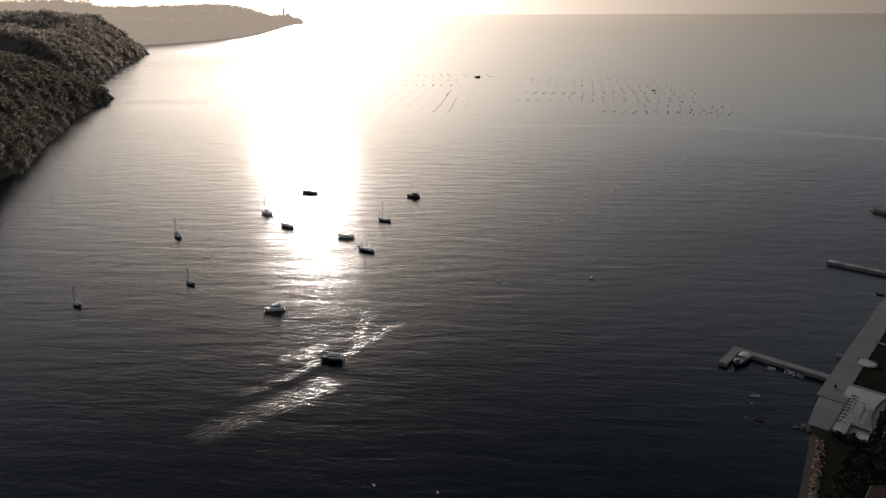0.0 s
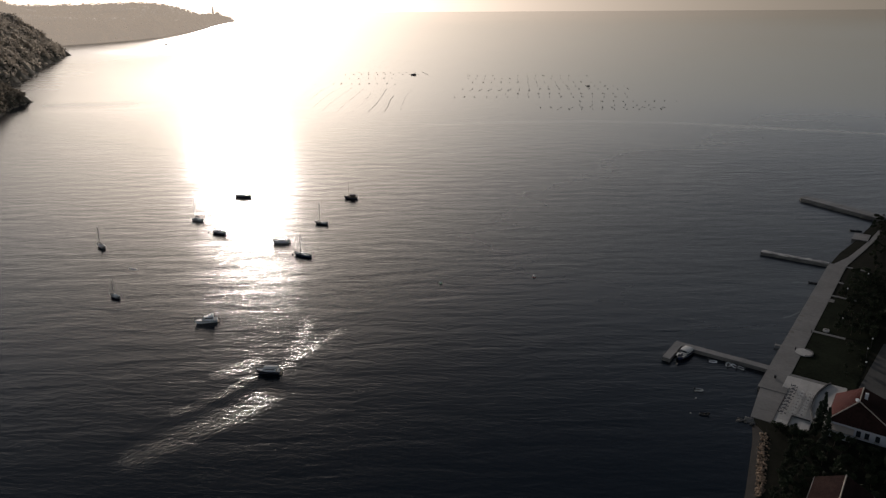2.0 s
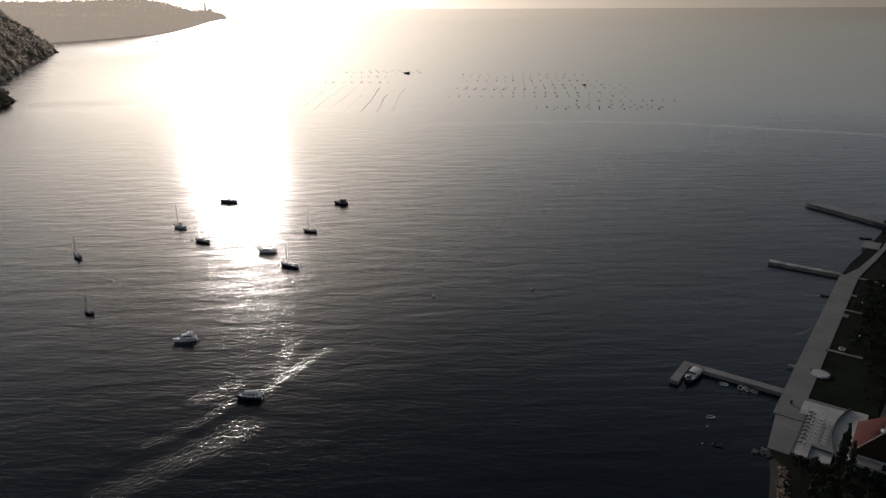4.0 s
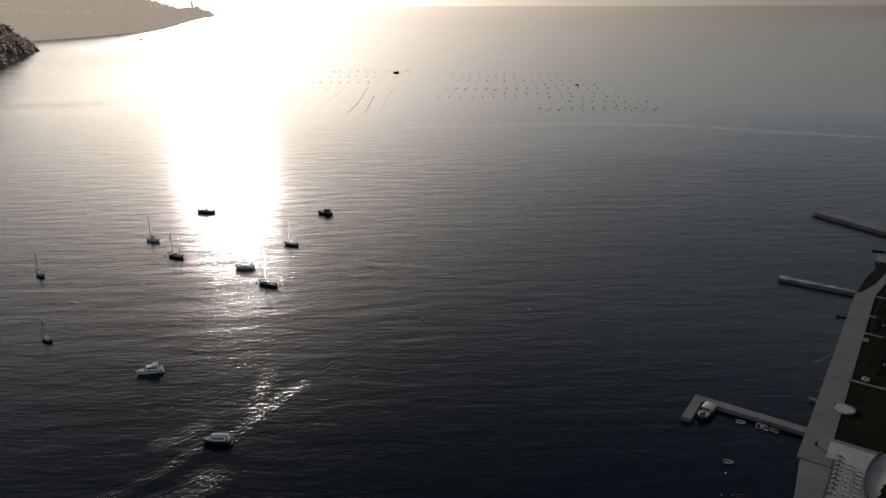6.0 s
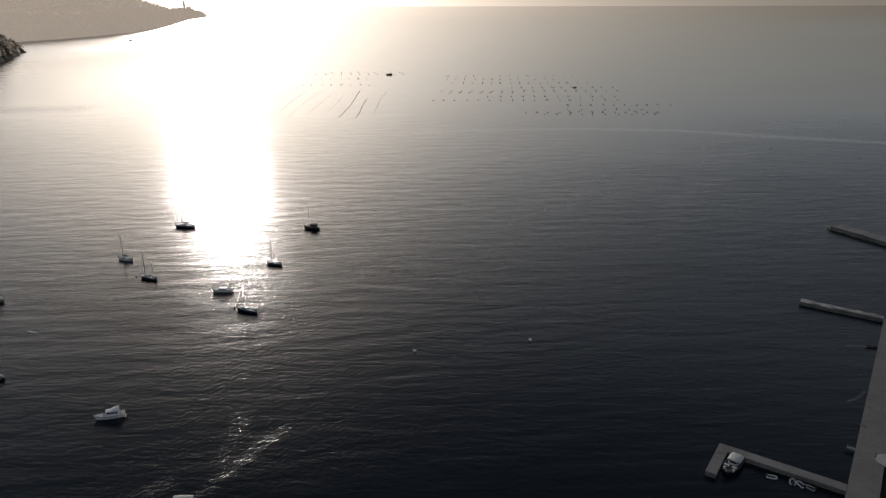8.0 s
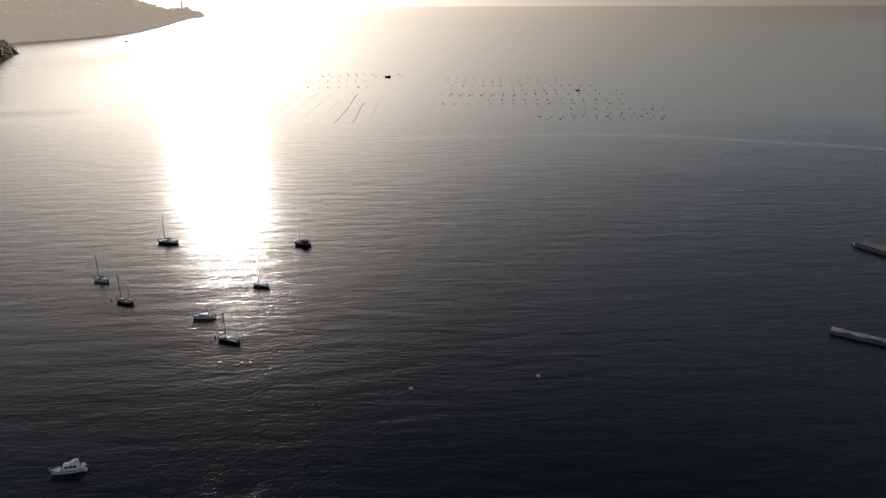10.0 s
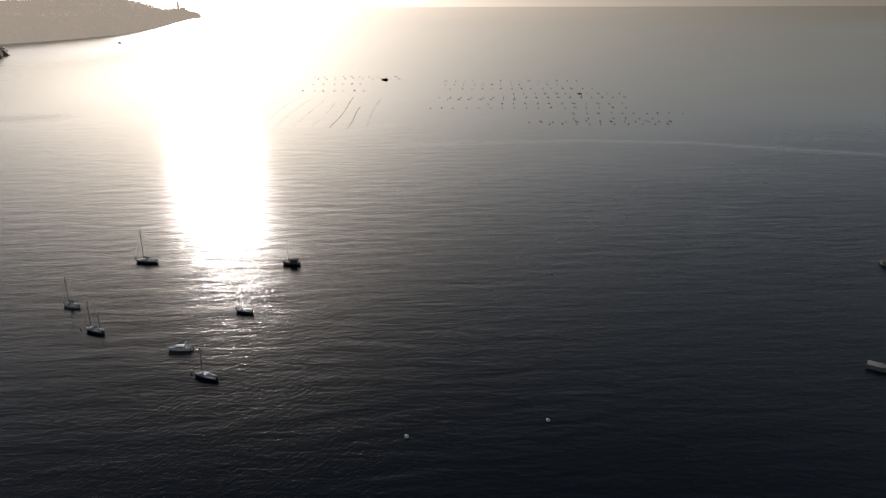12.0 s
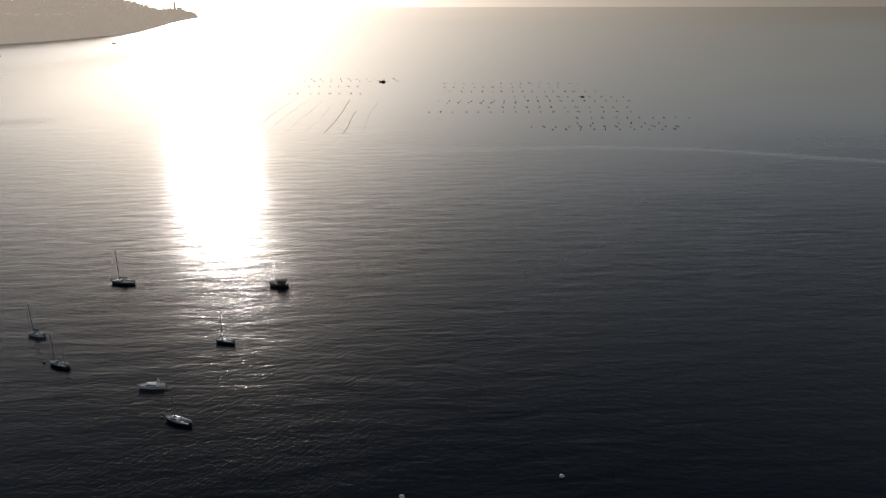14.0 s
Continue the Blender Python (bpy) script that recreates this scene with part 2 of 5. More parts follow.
    rough = math_node("ADD", rough, math_node("MULTIPLY", near_line(-440, 764, -368, 776, 3.0, 34.0), 0.14))
    rough = math_node("MULTIPLY", rough, math_node("ADD", 1.0, math_node("MULTIPLY", breeze, 0.75)))
    gloss_rough = math_node("MAXIMUM", rough, 0.08)
    l.new(gloss_rough, gloss.inputs["Roughness"])
    l.new(math_node("MULTIPLY", gloss_rough, SKIRT_WIDER), skirt.inputs["Roughness"])
    return m


sea_mat = sea_material()
# near woods: brown-grey lifted above leaf tones to stand in for haze
woods_mat = material("woods", (0.15, 0.135, 0.11), 0.9, spread=0.3, grain=0.5, spec=0.1)
scrub_mat = material("scrub_slope", (0.1, 0.09, 0.068), 0.95, spread=0.3, grain=0.12, second=(0.07, 0.064, 0.048), spec=0.05)
# pale olive-grey: the haze before the far woods, put into the leaf colour
hazed_far_woods_mat = material("hazed_far_woods", (0.3, 0.275, 0.24), 0.95, spread=0.2, grain=0.3, spec=0.1)
# no lamp: a warm grey glow paints the haze over cape and town
painted_haze_mat = material("painted_haze_distance", (0.16, 0.14, 0.11), 0.95, spread=0.15, grain=0.1, spec=0.1)
glow = painted_haze_mat.node_tree.nodes["Principled BSDF"]
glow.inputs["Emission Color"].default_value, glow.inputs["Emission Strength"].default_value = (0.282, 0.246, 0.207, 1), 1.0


def let_light_through(m, colour, much):
    """Leaves: part of the light that strikes their backs comes through."""
    n, l = m.node_tree.nodes, m.node_tree.links
    through_, mixed = n.new("ShaderNodeBsdfTranslucent"), n.new("ShaderNodeMixShader")
    through_.inputs["Color"].default_value = (*colour, 1)
    mixed.inputs[0].default_value = much
    l.new(n["Principled BSDF"].outputs[0], mixed.inputs[1])
    l.new(through_.outputs[0], mixed.inputs[2])
    l.new(mixed.outputs[0], n["Material Output"].inputs["Surface"])


# transmitted tones raised too, paling the woods with the same painted haze
let_light_through(woods_mat, (0.25, 0.22, 0.18), 0.62)
let_light_through(hazed_far_woods_mat, (0.52, 0.465, 0.395), 0.72)
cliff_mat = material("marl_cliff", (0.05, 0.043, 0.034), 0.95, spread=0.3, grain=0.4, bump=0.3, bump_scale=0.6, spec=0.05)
rock_mat = material("shore_rock", (0.3, 0.26, 0.2), 0.9, spread=0.3, grain=0.8, bump=0.05, bump_scale=3, spec=0.2)
leaf_mat = material("leaves", (0.035, 0.045, 0.022), 0.8, spread=0.4, grain=2.0, spec=0.2, per_object=0.3)
conifer_mat = material("cypress_leaves", (0.024, 0.034, 0.02), 0.75, spread=0.4, grain=3.0, spec=0.2)
bark_mat = material("bark", (0.12, 0.09, 0.065), 0.9, spread=0.4, grain=6, bump=0.02, bump_scale=12)
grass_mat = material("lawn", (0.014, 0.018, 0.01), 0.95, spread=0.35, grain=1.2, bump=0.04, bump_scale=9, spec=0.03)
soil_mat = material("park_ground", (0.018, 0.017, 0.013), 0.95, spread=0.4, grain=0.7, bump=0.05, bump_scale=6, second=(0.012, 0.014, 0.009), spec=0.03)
concrete_mat = material("promenade_concrete", (0.175, 0.17, 0.163), 0.85, spread=0.16, grain=1.1, bump=0.008, bump_scale=30, per_object=0.07)
worn_pier_mat = material("worn_pier_top", (0.36, 0.35, 0.335), 0.85, spread=0.4, grain=3.5, bump=0.02, bump_scale=12, per_object=0.12)
pier_mat = material("pier_concrete", (0.2, 0.195, 0.19), 0.85, spread=0.2, grain=1.6, bump=0.01, bump_scale=20, per_object=0.06)
wall_stone_mat = material("sea_wall", (0.17, 0.16, 0.145), 0.9, spread=0.3, grain=1.5, bump=0.04, bump_scale=5)
paving_mat = material("pale_paving", (0.46, 0.445, 0.42), 0.8, spread=0.12, grain=1.4, bump=0.004, bump_scale=40, per_object=0.06)
kerb_mat = material("dark_kerb", (0.07, 0.068, 0.065), 0.8, spread=0.3, grain=3)
boulder_mat = material("boulders", (0.28, 0.2, 0.14), 0.9, spec=0.15, spread=0.3, grain=1.5, bump=0.05, bump_scale=4, per_object=0.35)
wet_shingle_mat = material("wet_shingle", (0.02, 0.018, 0.016), 0.8, spec=0.15, spread=0.3, grain=2, bump=0.03, bump_scale=10)
shingle_mat = material("shingle_beach", (0.016, 0.015, 0.014), 0.95, spec=0.03, spread=0.3, grain=2, bump=0.03, bump_scale=10)
red_tile_mat = material("red_roof_tile", (0.105, 0.017, 0.011), 0.9, spread=0.25, grain=1.5, per_object=0.18)
# old roofs' dark tile; on the red roofs it paints the unlit slopes' shade
old_and_shaded_tile_mat = material("old_and_shaded_roof_tile", (0.035, 0.017, 0.014), 0.95, spec=0.1, spread=0.35, grain=1.5)
asphalt_mat = material("lane_asphalt", (0.06, 0.06, 0.058), 0.9, spread=0.2, grain=1.5)
plaster_mat = material("pale_plaster", (0.52, 0.53, 0.56), 0.85, spread=0.08, grain=1.0, bump=0.004, bump_scale=20)
glass_mat = material("dark_glass", (0.03, 0.035, 0.04), 0.08, spread=0.1, grain=2)
white_gel_mat = material("white_gelcoat", (0.78, 0.79, 0.8), 0.3, spread=0.05, grain=1.0, coat=0.3)
grey_gel_mat = material("weathered_gelcoat", (0.5, 0.5, 0.48), 0.45, spread=0.12, grain=1.4)
dark_hull_mat = material("dark_hull_paint", (0.035, 0.04, 0.055), 0.35, spread=0.25, grain=1.2, coat=0.2)
blue_hull_mat = material("navy_hull_paint", (0.03, 0.05, 0.12), 0.3, spread=0.2, grain=1.2, coat=0.3)
wood_mat = material("varnished_wood", (0.1, 0.06, 0.035), 0.45, spread=0.3, grain=3)
deck_mat = material("teak_deck", (0.33, 0.26, 0.18), 0.7, spread=0.2, grain=3)
canvas_mat = material("dark_canvas", (0.045, 0.05, 0.065), 0.9, spread=0.2, grain=2)
pale_canvas_mat = material("pale_canvas", (0.6, 0.6, 0.58), 0.85, spread=0.1, grain=1.5, bump=0.02, bump_scale=4)
alu_mat = material("mast_alloy", (0.2, 0.195, 0.19), 0.45, metal=0.3, spread=0.1, grain=2)
wire_mat = material("rigging_wire", (0.1, 0.1, 0.1), 0.5, metal=0.3, spread=0.1)
rubber_mat = material("black_rubber", (0.02, 0.02, 0.022), 0.6, spread=0.2)
buoy_mat = material("white_buoy_plastic", (0.7, 0.7, 0.66), 0.5, spread=0.1)
green_buoy_mat = material("green_buoy_plastic", (0.25, 0.5, 0.2), 0.5, spread=0.2)
red_buoy_mat = material("red_band_plastic", (0.5, 0.08, 0.05), 0.5, spread=0.2)
float_mat = material("dark_floats", (0.03, 0.03, 0.032), 0.6, spread=0.2)
town_mat = material("town_walls", (0.42, 0.36, 0.3), 0.9, spread=0.15, grain=0.2)
lamp_mat = material("white_globe", (0.8, 0.8, 0.78), 0.4, spread=0.05)


# ---- helpers of this scene ----
def part(name, bm, mat, parent=None, label="", smooth=False):
    """Links a bmesh as one mesh object, under a thing if one is given."""
    me = bpy.data.meshes.new(name)
    bmesh.ops.recalc_face_normals(bm, faces=bm.faces[:])
    bm.to_mesh(me)
    bm.free()
    if smooth:
        for p in me.polygons:
            p.use_smooth = True
    for one in mat if isinstance(mat, (list, tuple)) else (mat,):
        me.materials.append(one)
    ob = new(name, me)
    ob.parent = parent
    if label:
        ob["label"] = label
    return ob


def thing(name, m, label, category, group="", kind=""):
    ob = new(name)
    ob.empty_display_size = 0.5
    ob.matrix_world = m
    return tagged(ob, label, category, group, kind)


def box(bm, x0, x1, y0, y1, z0, z1, bevel=0.0, m=None):
    made = bmesh.ops.create_cube(bm, size=1.0)["verts"]
    t = Matrix.Translation(((x0 + x1) / 2, (y0 + y1) / 2, (z0 + z1) / 2)) @ Matrix.Diagonal((x1 - x0, y1 - y0, z1 - z0, 1))
    bmesh.ops.transform(bm, matrix=(m or Matrix()) @ t, verts=made)
    if bevel:
        edges = list({e for v in made for e in v.link_edges})
        bmesh.ops.bevel(bm, geom=edges, offset=bevel, segments=2, affect="EDGES", profile=0.6)
    return bm


def rod(bm, p, q, r0, r1=None, sides=8):
    """A tapered round bar from p to q."""
    p, q = Vector(p), Vector(q)
    d = q - p
    made = bmesh.ops.create_cone(bm, cap_ends=True, segments=sides, radius1=r0, radius2=r0 if r1 is None else r1, depth=d.length)["verts"]
    bmesh.ops.transform(bm, matrix=Matrix.Translation((p + q) / 2) @ d.to_track_quat("Z", "Y").to_matrix().to_4x4(), verts=made)
    return bm


def blob(bm, centre, size, sub=1, rough=0.0, seed=0.0):
    made = bmesh.ops.create_icosphere(bm, subdivisions=sub, radius=1.0)["verts"]
    for v in made:
        k = 1 + rough * noise.noise(v.co * 1.7 + Vector((seed, seed * 0.3, -seed)))
        v.co = Vector(centre) + Vector((v.co.x * size[0], v.co.y * size[1], v.co.z * size[2])) * k
    return bm


def prism(bm, outline, z0, z1):
    """A flat slab with the given outline."""
    low = [bm.verts.new((x, y, z0)) for x, y in outline]
    high = [bm.verts.new((x, y, z1)) for x, y in outline]
    bm.faces.new(high)
    bm.faces.new(low[::-1])
    for i in range(len(outline)):
        j = (i + 1) % len(outline)
        bm.faces.new((low[i], low[j], high[j], high[i]))
    return bm


# ---- the sea ----
bm = bmesh.new()
bmesh.ops.create_grid(bm, x_segments=8, y_segments=8, size=14000)
water = part("water", bm, sea_mat)
tagged(water, "dark rippled sea with a broad path of sun glitter", "sea", kind="structure")


# ---- wooded headlands ----
def inside_distance(px, py, outline):
    """Metres from the outline, positive inside it."""
    best = np.full(px.shape, 1e9)
    odd = np.zeros(px.shape, bool)
    for (x0, y0), (x1, y1) in zip(outline, outline[1:] + outline[:1]):
        ex, ey = x1 - x0, y1 - y0
        k = np.clip(((px - x0) * ex + (py - y0) * ey) / (ex * ex + ey * ey), 0, 1)
        best = np.minimum(best, np.hypot(px - x0 - k * ex, py - y0 - k * ey))
        if y0 != y1:
            odd ^= ((y0 > py) != (y1 > py)) & (px < ex * (py - y0) / ey + x0)
    return np.where(odd, best, -best)


def ripple(px, py, step, seed):
    """Smooth random relief, about -1 to 1, by sums of sines."""
    rng = np.random.RandomState(seed)
    out = np.zeros(px.shape)
    for k in range(9):
        a_, ph, w_ = rng.rand() * 6.283, rng.rand() * 6.283, (0.6 + rng.rand()) * 6.283 / step
        out += np.sin((px * np.cos(a_) + py * np.sin(a_)) * w_ + ph)
    return out / 4.0


def land_height(px, py, outline, tops, steep, seed, grit):
    d = inside_distance(px, py, outline) + grit * 0.65 * ripple(px, py, grit * 7, seed) + grit * 0.15 * ripple(px, py, grit * 2.2, seed + 5)
    weight = np.zeros(px.shape)
    total = np.zeros(px.shape)
    for x, y, z in tops:
        w_ = 1 / (((px - x) ** 2 + (py - y) ** 2) + 400.0) ** 1.5
        weight += w_
        total += w_ * z
    top = total / weight * (1 + 0.05 * ripple(px, py, grit * 12, seed + 9))
    z = np.where(d > 0, top * (1 - np.exp(-np.maximum(d, 0) * steep / top)), d * 0.5)
    return np.maximum(z, -4.0), d


def headland(outline, tops, cell, steep, seed, grit, label, crowns, crown_size, far, slope_mat, tree_mat, sprays):
    xs, ys = [p[0] for p in outline], [p[1] for p in outline]
    gx, gy = np.arange(min(xs) - 3 * cell, max(xs) + 3 * cell, cell), np.arange(min(ys) - 3 * cell, max(ys) + 3 * cell, cell)
    px, py = np.meshgrid(gx, gy)
    z, d = land_height(px, py, outline, tops, steep, seed, grit)
    keep = d > -3 * cell
    index = -np.ones(px.shape, int)
    index[keep] = np.arange(keep.sum())
    verts = np.stack([px[keep], py[keep], z[keep]], 1)
    a_, b_, c_, d_ = index[:-1, :-1], index[:-1, 1:], index[1:, 1:], index[1:, :-1]
    ok = (a_ >= 0) & (b_ >= 0) & (c_ >= 0) & (d_ >= 0)
    faces = np.stack([a_[ok], b_[ok], c_[ok], d_[ok]], 1)
    me = bpy.data.meshes.new("headland")
    me.from_pydata(verts.tolist(), [], faces.tolist())
    me.materials.append(slope_mat)
    me.materials.append(painted_haze_mat if slope_mat == painted_haze_mat else cliff_mat)
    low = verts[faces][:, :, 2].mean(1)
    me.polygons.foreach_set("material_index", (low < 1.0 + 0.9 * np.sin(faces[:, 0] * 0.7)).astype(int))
    me.polygons.foreach_set("use_smooth", np.ones(len(faces), bool))
    land = new("headland", me)
    tagged(land, label, "headland", kind="structure")
    # trees: rough crowns pressed together, thinner towards the shore
    rng = np.random.RandomState(seed + 50)
    spots = np.zeros((0, 2))
    while len(spots) < crowns:
        q = np.stack([min(xs) + rng.rand(8000) * (max(xs) - min(xs)), min(ys) + rng.rand(8000) * (max(ys) - min(ys))], 1)
        dq = inside_distance(q[:, 0], q[:, 1], outline)
        q = q[(dq > crown_size * 0.08) & (dq < far) & (rng.rand(8000) < 0.55 + dq / (crown_size * 6))]
        dq = inside_distance(q[:, 0], q[:, 1], outline)
        q = q[(dq < 70) | (rng.rand(len(q)) < 0.45)]
        spots = np.concatenate([spots, q])
    spots = spots[:crowns]
    hz, _ = land_height(spots[:, 0], spots[:, 1], outline, tops, steep, seed, grit)
    size = crown_size * (0.55 + 0.75 * rng.rand(crowns) ** 1.5)
    tall = 0.8 + 0.5 * rng.rand(crowns)
    # every crown is a cloud of small leaf sprays
    way = rng.normal(size=(crowns, sprays, 3))
    way[:, :, 2] = np.abs(way[:, :, 2]) * 1.2 - 0.5
    way /= np.linalg.norm(way, axis=2, keepdims=True)
    mid = way * size[:, None, None] * (0.5 + 0.6 * rng.rand(crowns, sprays, 1))
    mid[:, :, 2] *= tall[:, None]
    mid += np.stack([spots[:, 0], spots[:, 1], hz + size * tall * 0.45], 1)[:, None]
    one, two = np.cross(way, rng.normal(size=way.shape)), rng.normal(size=way.shape)
    one /= np.linalg.norm(one, axis=2, keepdims=True)
    two = np.cross(way, one) + 0.35 * two
    reach = size[:, None, None] * (0.2 + 0.27 * rng.rand(crowns, sprays, 1))
    allv = np.stack([mid - one * reach, mid + two * reach * 0.7, mid + one * reach, mid - two * reach * 0.7], 2).reshape(-1, 3)
    me = bpy.data.meshes.new("woods")
    me.from_pydata(allv.tolist(), [], np.arange(len(allv)).reshape(-1, 4).tolist())
    me.materials.append(tree_mat)
    wood = new("woods", me)
    tagged(wood, "dense dark green trees covering the headland", "woods", kind="stuff")
    return land


NEAR_HEAD = [(-481, 790), (-475, 744), (-433, 633), (-377, 510), (-333, 424), (-352, 372), (-520, 240), (-1100, 220), (-1150, 880), (-700, 900), (-560, 850)]
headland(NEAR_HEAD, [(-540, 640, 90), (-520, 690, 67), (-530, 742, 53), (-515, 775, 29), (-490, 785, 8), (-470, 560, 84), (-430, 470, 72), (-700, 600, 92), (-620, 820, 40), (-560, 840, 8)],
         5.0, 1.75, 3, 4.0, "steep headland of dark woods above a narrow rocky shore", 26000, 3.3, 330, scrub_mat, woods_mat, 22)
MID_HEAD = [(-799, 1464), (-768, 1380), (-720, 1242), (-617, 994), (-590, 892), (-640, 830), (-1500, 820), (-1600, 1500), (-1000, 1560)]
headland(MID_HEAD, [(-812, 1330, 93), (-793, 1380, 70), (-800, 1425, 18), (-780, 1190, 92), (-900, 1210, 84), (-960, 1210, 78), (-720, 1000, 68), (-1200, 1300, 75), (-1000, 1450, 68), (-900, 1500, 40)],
         9.0, 2.2, 8, 6.0, "rounded wooded headland with a steep bluff over the sea", 20000, 4.8, 430, scrub_mat, hazed_far_woods_mat, 18)
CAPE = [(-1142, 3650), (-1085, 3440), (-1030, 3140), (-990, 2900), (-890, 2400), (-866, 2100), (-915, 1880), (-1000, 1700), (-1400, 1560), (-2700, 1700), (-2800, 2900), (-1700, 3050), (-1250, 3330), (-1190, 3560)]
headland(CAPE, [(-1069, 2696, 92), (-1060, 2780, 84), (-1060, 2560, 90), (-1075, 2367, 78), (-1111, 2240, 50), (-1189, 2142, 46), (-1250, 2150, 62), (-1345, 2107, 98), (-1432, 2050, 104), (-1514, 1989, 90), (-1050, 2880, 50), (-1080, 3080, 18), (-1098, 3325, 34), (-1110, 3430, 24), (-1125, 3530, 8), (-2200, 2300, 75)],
         20.0, 1.2, 21, 9.0, "long low cape with woods, pale in the distance", 15000, 7.0, 620, painted_haze_mat, painted_haze_mat, 9)


def rocks_along(outline, first, last, count, size, seed, label):
    """Boulders at the water's edge."""
    rng = random.Random(seed)
    bm = bmesh.new()
    for _ in range(count):
        i = rng.randrange(first, last)
        (x0, y0), (x1, y1) = outline[i], outline[i + 1]
        k = rng.random()
        r = size * (0.4 + rng.random())
        blob(bm, (x0 + k * (x1 - x0) + rng.uniform(-4, 1.5) * size, y0 + k * (y1 - y0) + rng.uniform(-2, 2), 0.2 * r), (r, r * rng.uniform(0.6, 1.3), r * 0.7), 1, 0.5, rng.random() * 50)
    ob = part("shore_rocks", bm, rock_mat)
    return tagged(ob, label, "rocks", kind="stuff")


rocks_along(NEAR_HEAD, 0, 4, 320, 0.9, 4, "pale boulders strung along the foot of the wooded shore")

hut = thing("boat_hut", pose(-438.5, 640.5, 0, 0, 0, -20), "small white boat hut at the foot of the wooded slope", "hut")
part("wall", box(bmesh.new(), -1.3, 1.3, -1.0, 1.0, -1.0, 3.0, 0.03), white_gel_mat, hut)
part("roof", box(bmesh.new(), -1.5, 1.5, -1.2, 1.2, 3.0, 3.15, 0.03), grey_gel_mat, hut)
part("door", box(bmesh.new(), 0.1, 0.9, -1.04, -0.98, 1.0, 2.8), grey_gel_mat, hut)
for x, y in ((-273.7, 369.9), (-274.4, 349.7), (-271.0, 324.7)):
    post = thing("mooring_post", pose(x, y, 0), "dark wooden mooring post standing in the shallows", "post", "mooring posts")
    part("pile", rod(bmesh.new(), (0, 0, -2.0), (0.05, 0, 2.3), 0.16, 0.13), bark_mat, post)
    part("collar", rod(bmesh.new(), (0.03, 0, 1.7), (0.04, 0, 1.95), 0.19, 0.19), rubber_mat, post)

# ---- the built shore: x runs inland, y along the quay ----
SHORE = Matrix(((0.8275, 0.5615, 0, 86.3), (-0.5615, 0.8275, 0, 191.2), (0, 0, 1, 0), (0, 0, 0, 1)))


def shore(name, label, category, group="", kind="", at=(0, 0, 0), turn=0.0):
    return thing(name, SHORE @ pose(*at, 0, 0, turn), label, category, group, kind)


def on_shore(ob):
    ob.matrix_world = SHORE @ ob.matrix_world
    return ob


COAST = [(16, -160), (13.5, -60), (11.0, -46), (9.0, -35), (7.6, -24), (3.2, -18), (0.3, 0), (0.3, 121), (1.5, 140), (4.5, 160), (7, 185), (10, 205), (15, 216), (40, 240), (130, 262), (1500, 330), (1500, -160)]
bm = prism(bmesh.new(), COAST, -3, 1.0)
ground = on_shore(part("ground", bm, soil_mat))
tagged(ground, "flat dark park ground behind the quay", "ground", kind="structure")

# promenade: concrete bays between joints
promenade = shore("promenade", "pale concrete seaside promenade with cast bays", "promenade", kind="structure")
joints = [0, 6, 12.2, 18, 25, 31.8]
while joints[-1] < 119:
    joints.append(joints[-1] + 7.4)
joints[-1] = 123.5
for y0, y1 in zip(joints, joints[1:]):
    part("slab", box(bmesh.new(), -0.05, 6.5, y0 + 0.012, y1 - 0.012, 0.7, 1.2, 0.015), concrete_mat, promenade)
part("sea_wall", box(bmesh.new(), 0.02, 0.6, 0, 123.4, -3, 0.72), wall_stone_mat, promenade, "stained stone sea wall")
# wet patches left along the quay's edge
rng = random.Random(12)
for s_ in (38.6, 44.0, 47.5, 50.8, 55.0, 59.8, 64.5, 71.2, 75.0, 80.5):
    at_w = 0.75 + rng.uniform(-0.1, 0.25)
    turn_ = [at_w + rng.uniform(0.5, 1.0), rng.uniform(0.7, 1.3)]
    bm = prism(bmesh.new(), [(at_w + turn_[0] * 0.6 * math.cos(q) * rng.uniform(0.7, 1.1), s_ + turn_[1] * math.sin(q) * rng.uniform(0.7, 1.1)) for q in [k * 0.5236 for k in range(12)]], 1.19, 1.206)
    part("wet_patch", bm, wall_stone_mat, promenade, "dark wet patch on the concrete")
# the walk bends inland past the second pier
bm = bmesh.new()
prism(bm, [(1.6, 123.5), (6.5, 123.5), (8.2, 136), (10.4, 152), (12.2, 168), (13.4, 186), (11.8, 186), (10.2, 168), (8.0, 152), (5.4, 136)], 0.7, 1.18)
part("slab", bm, concrete_mat, promenade)

# lower quay, one step down
quay = shore("lower_quay", "lower concrete bathing quay with a straight edge", "quay", kind="structure")
for i, (y0, y1) in enumerate(((-17.6, -12), (-12, -6), (-6, -0.03))):
    w0 = 2.3 - 1.6 * (y0 + 17.6) / 17.6
    w1 = 2.3 - 1.6 * (y1 + 17.6) / 17.6
    part("slab", prism(bmesh.new(), [(w0, y0 + 0.02), (7.6, y0 + 0.02), (7.6, y1 - 0.02), (w1, y1 - 0.02)], -3, 1.08), concrete_mat, quay)
bm = bmesh.new()
for i in range(3):
    box(bm, 1.0, 6.0, -18.2 - 0.5 * i, -17.65 - 0.5 * i, -2, 0.75 - 0.22 * i)
part("step", bm, concrete_mat, quay)

# restaurant terrace
terrace = shore("terrace", "pale paved restaurant terrace edged by a curved wall", "terrace", kind="structure")


def arc_w(y, offset=0.0):
    return 49.4 + offset - math.sqrt(34.6 ** 2 - (y - 0.4) ** 2)


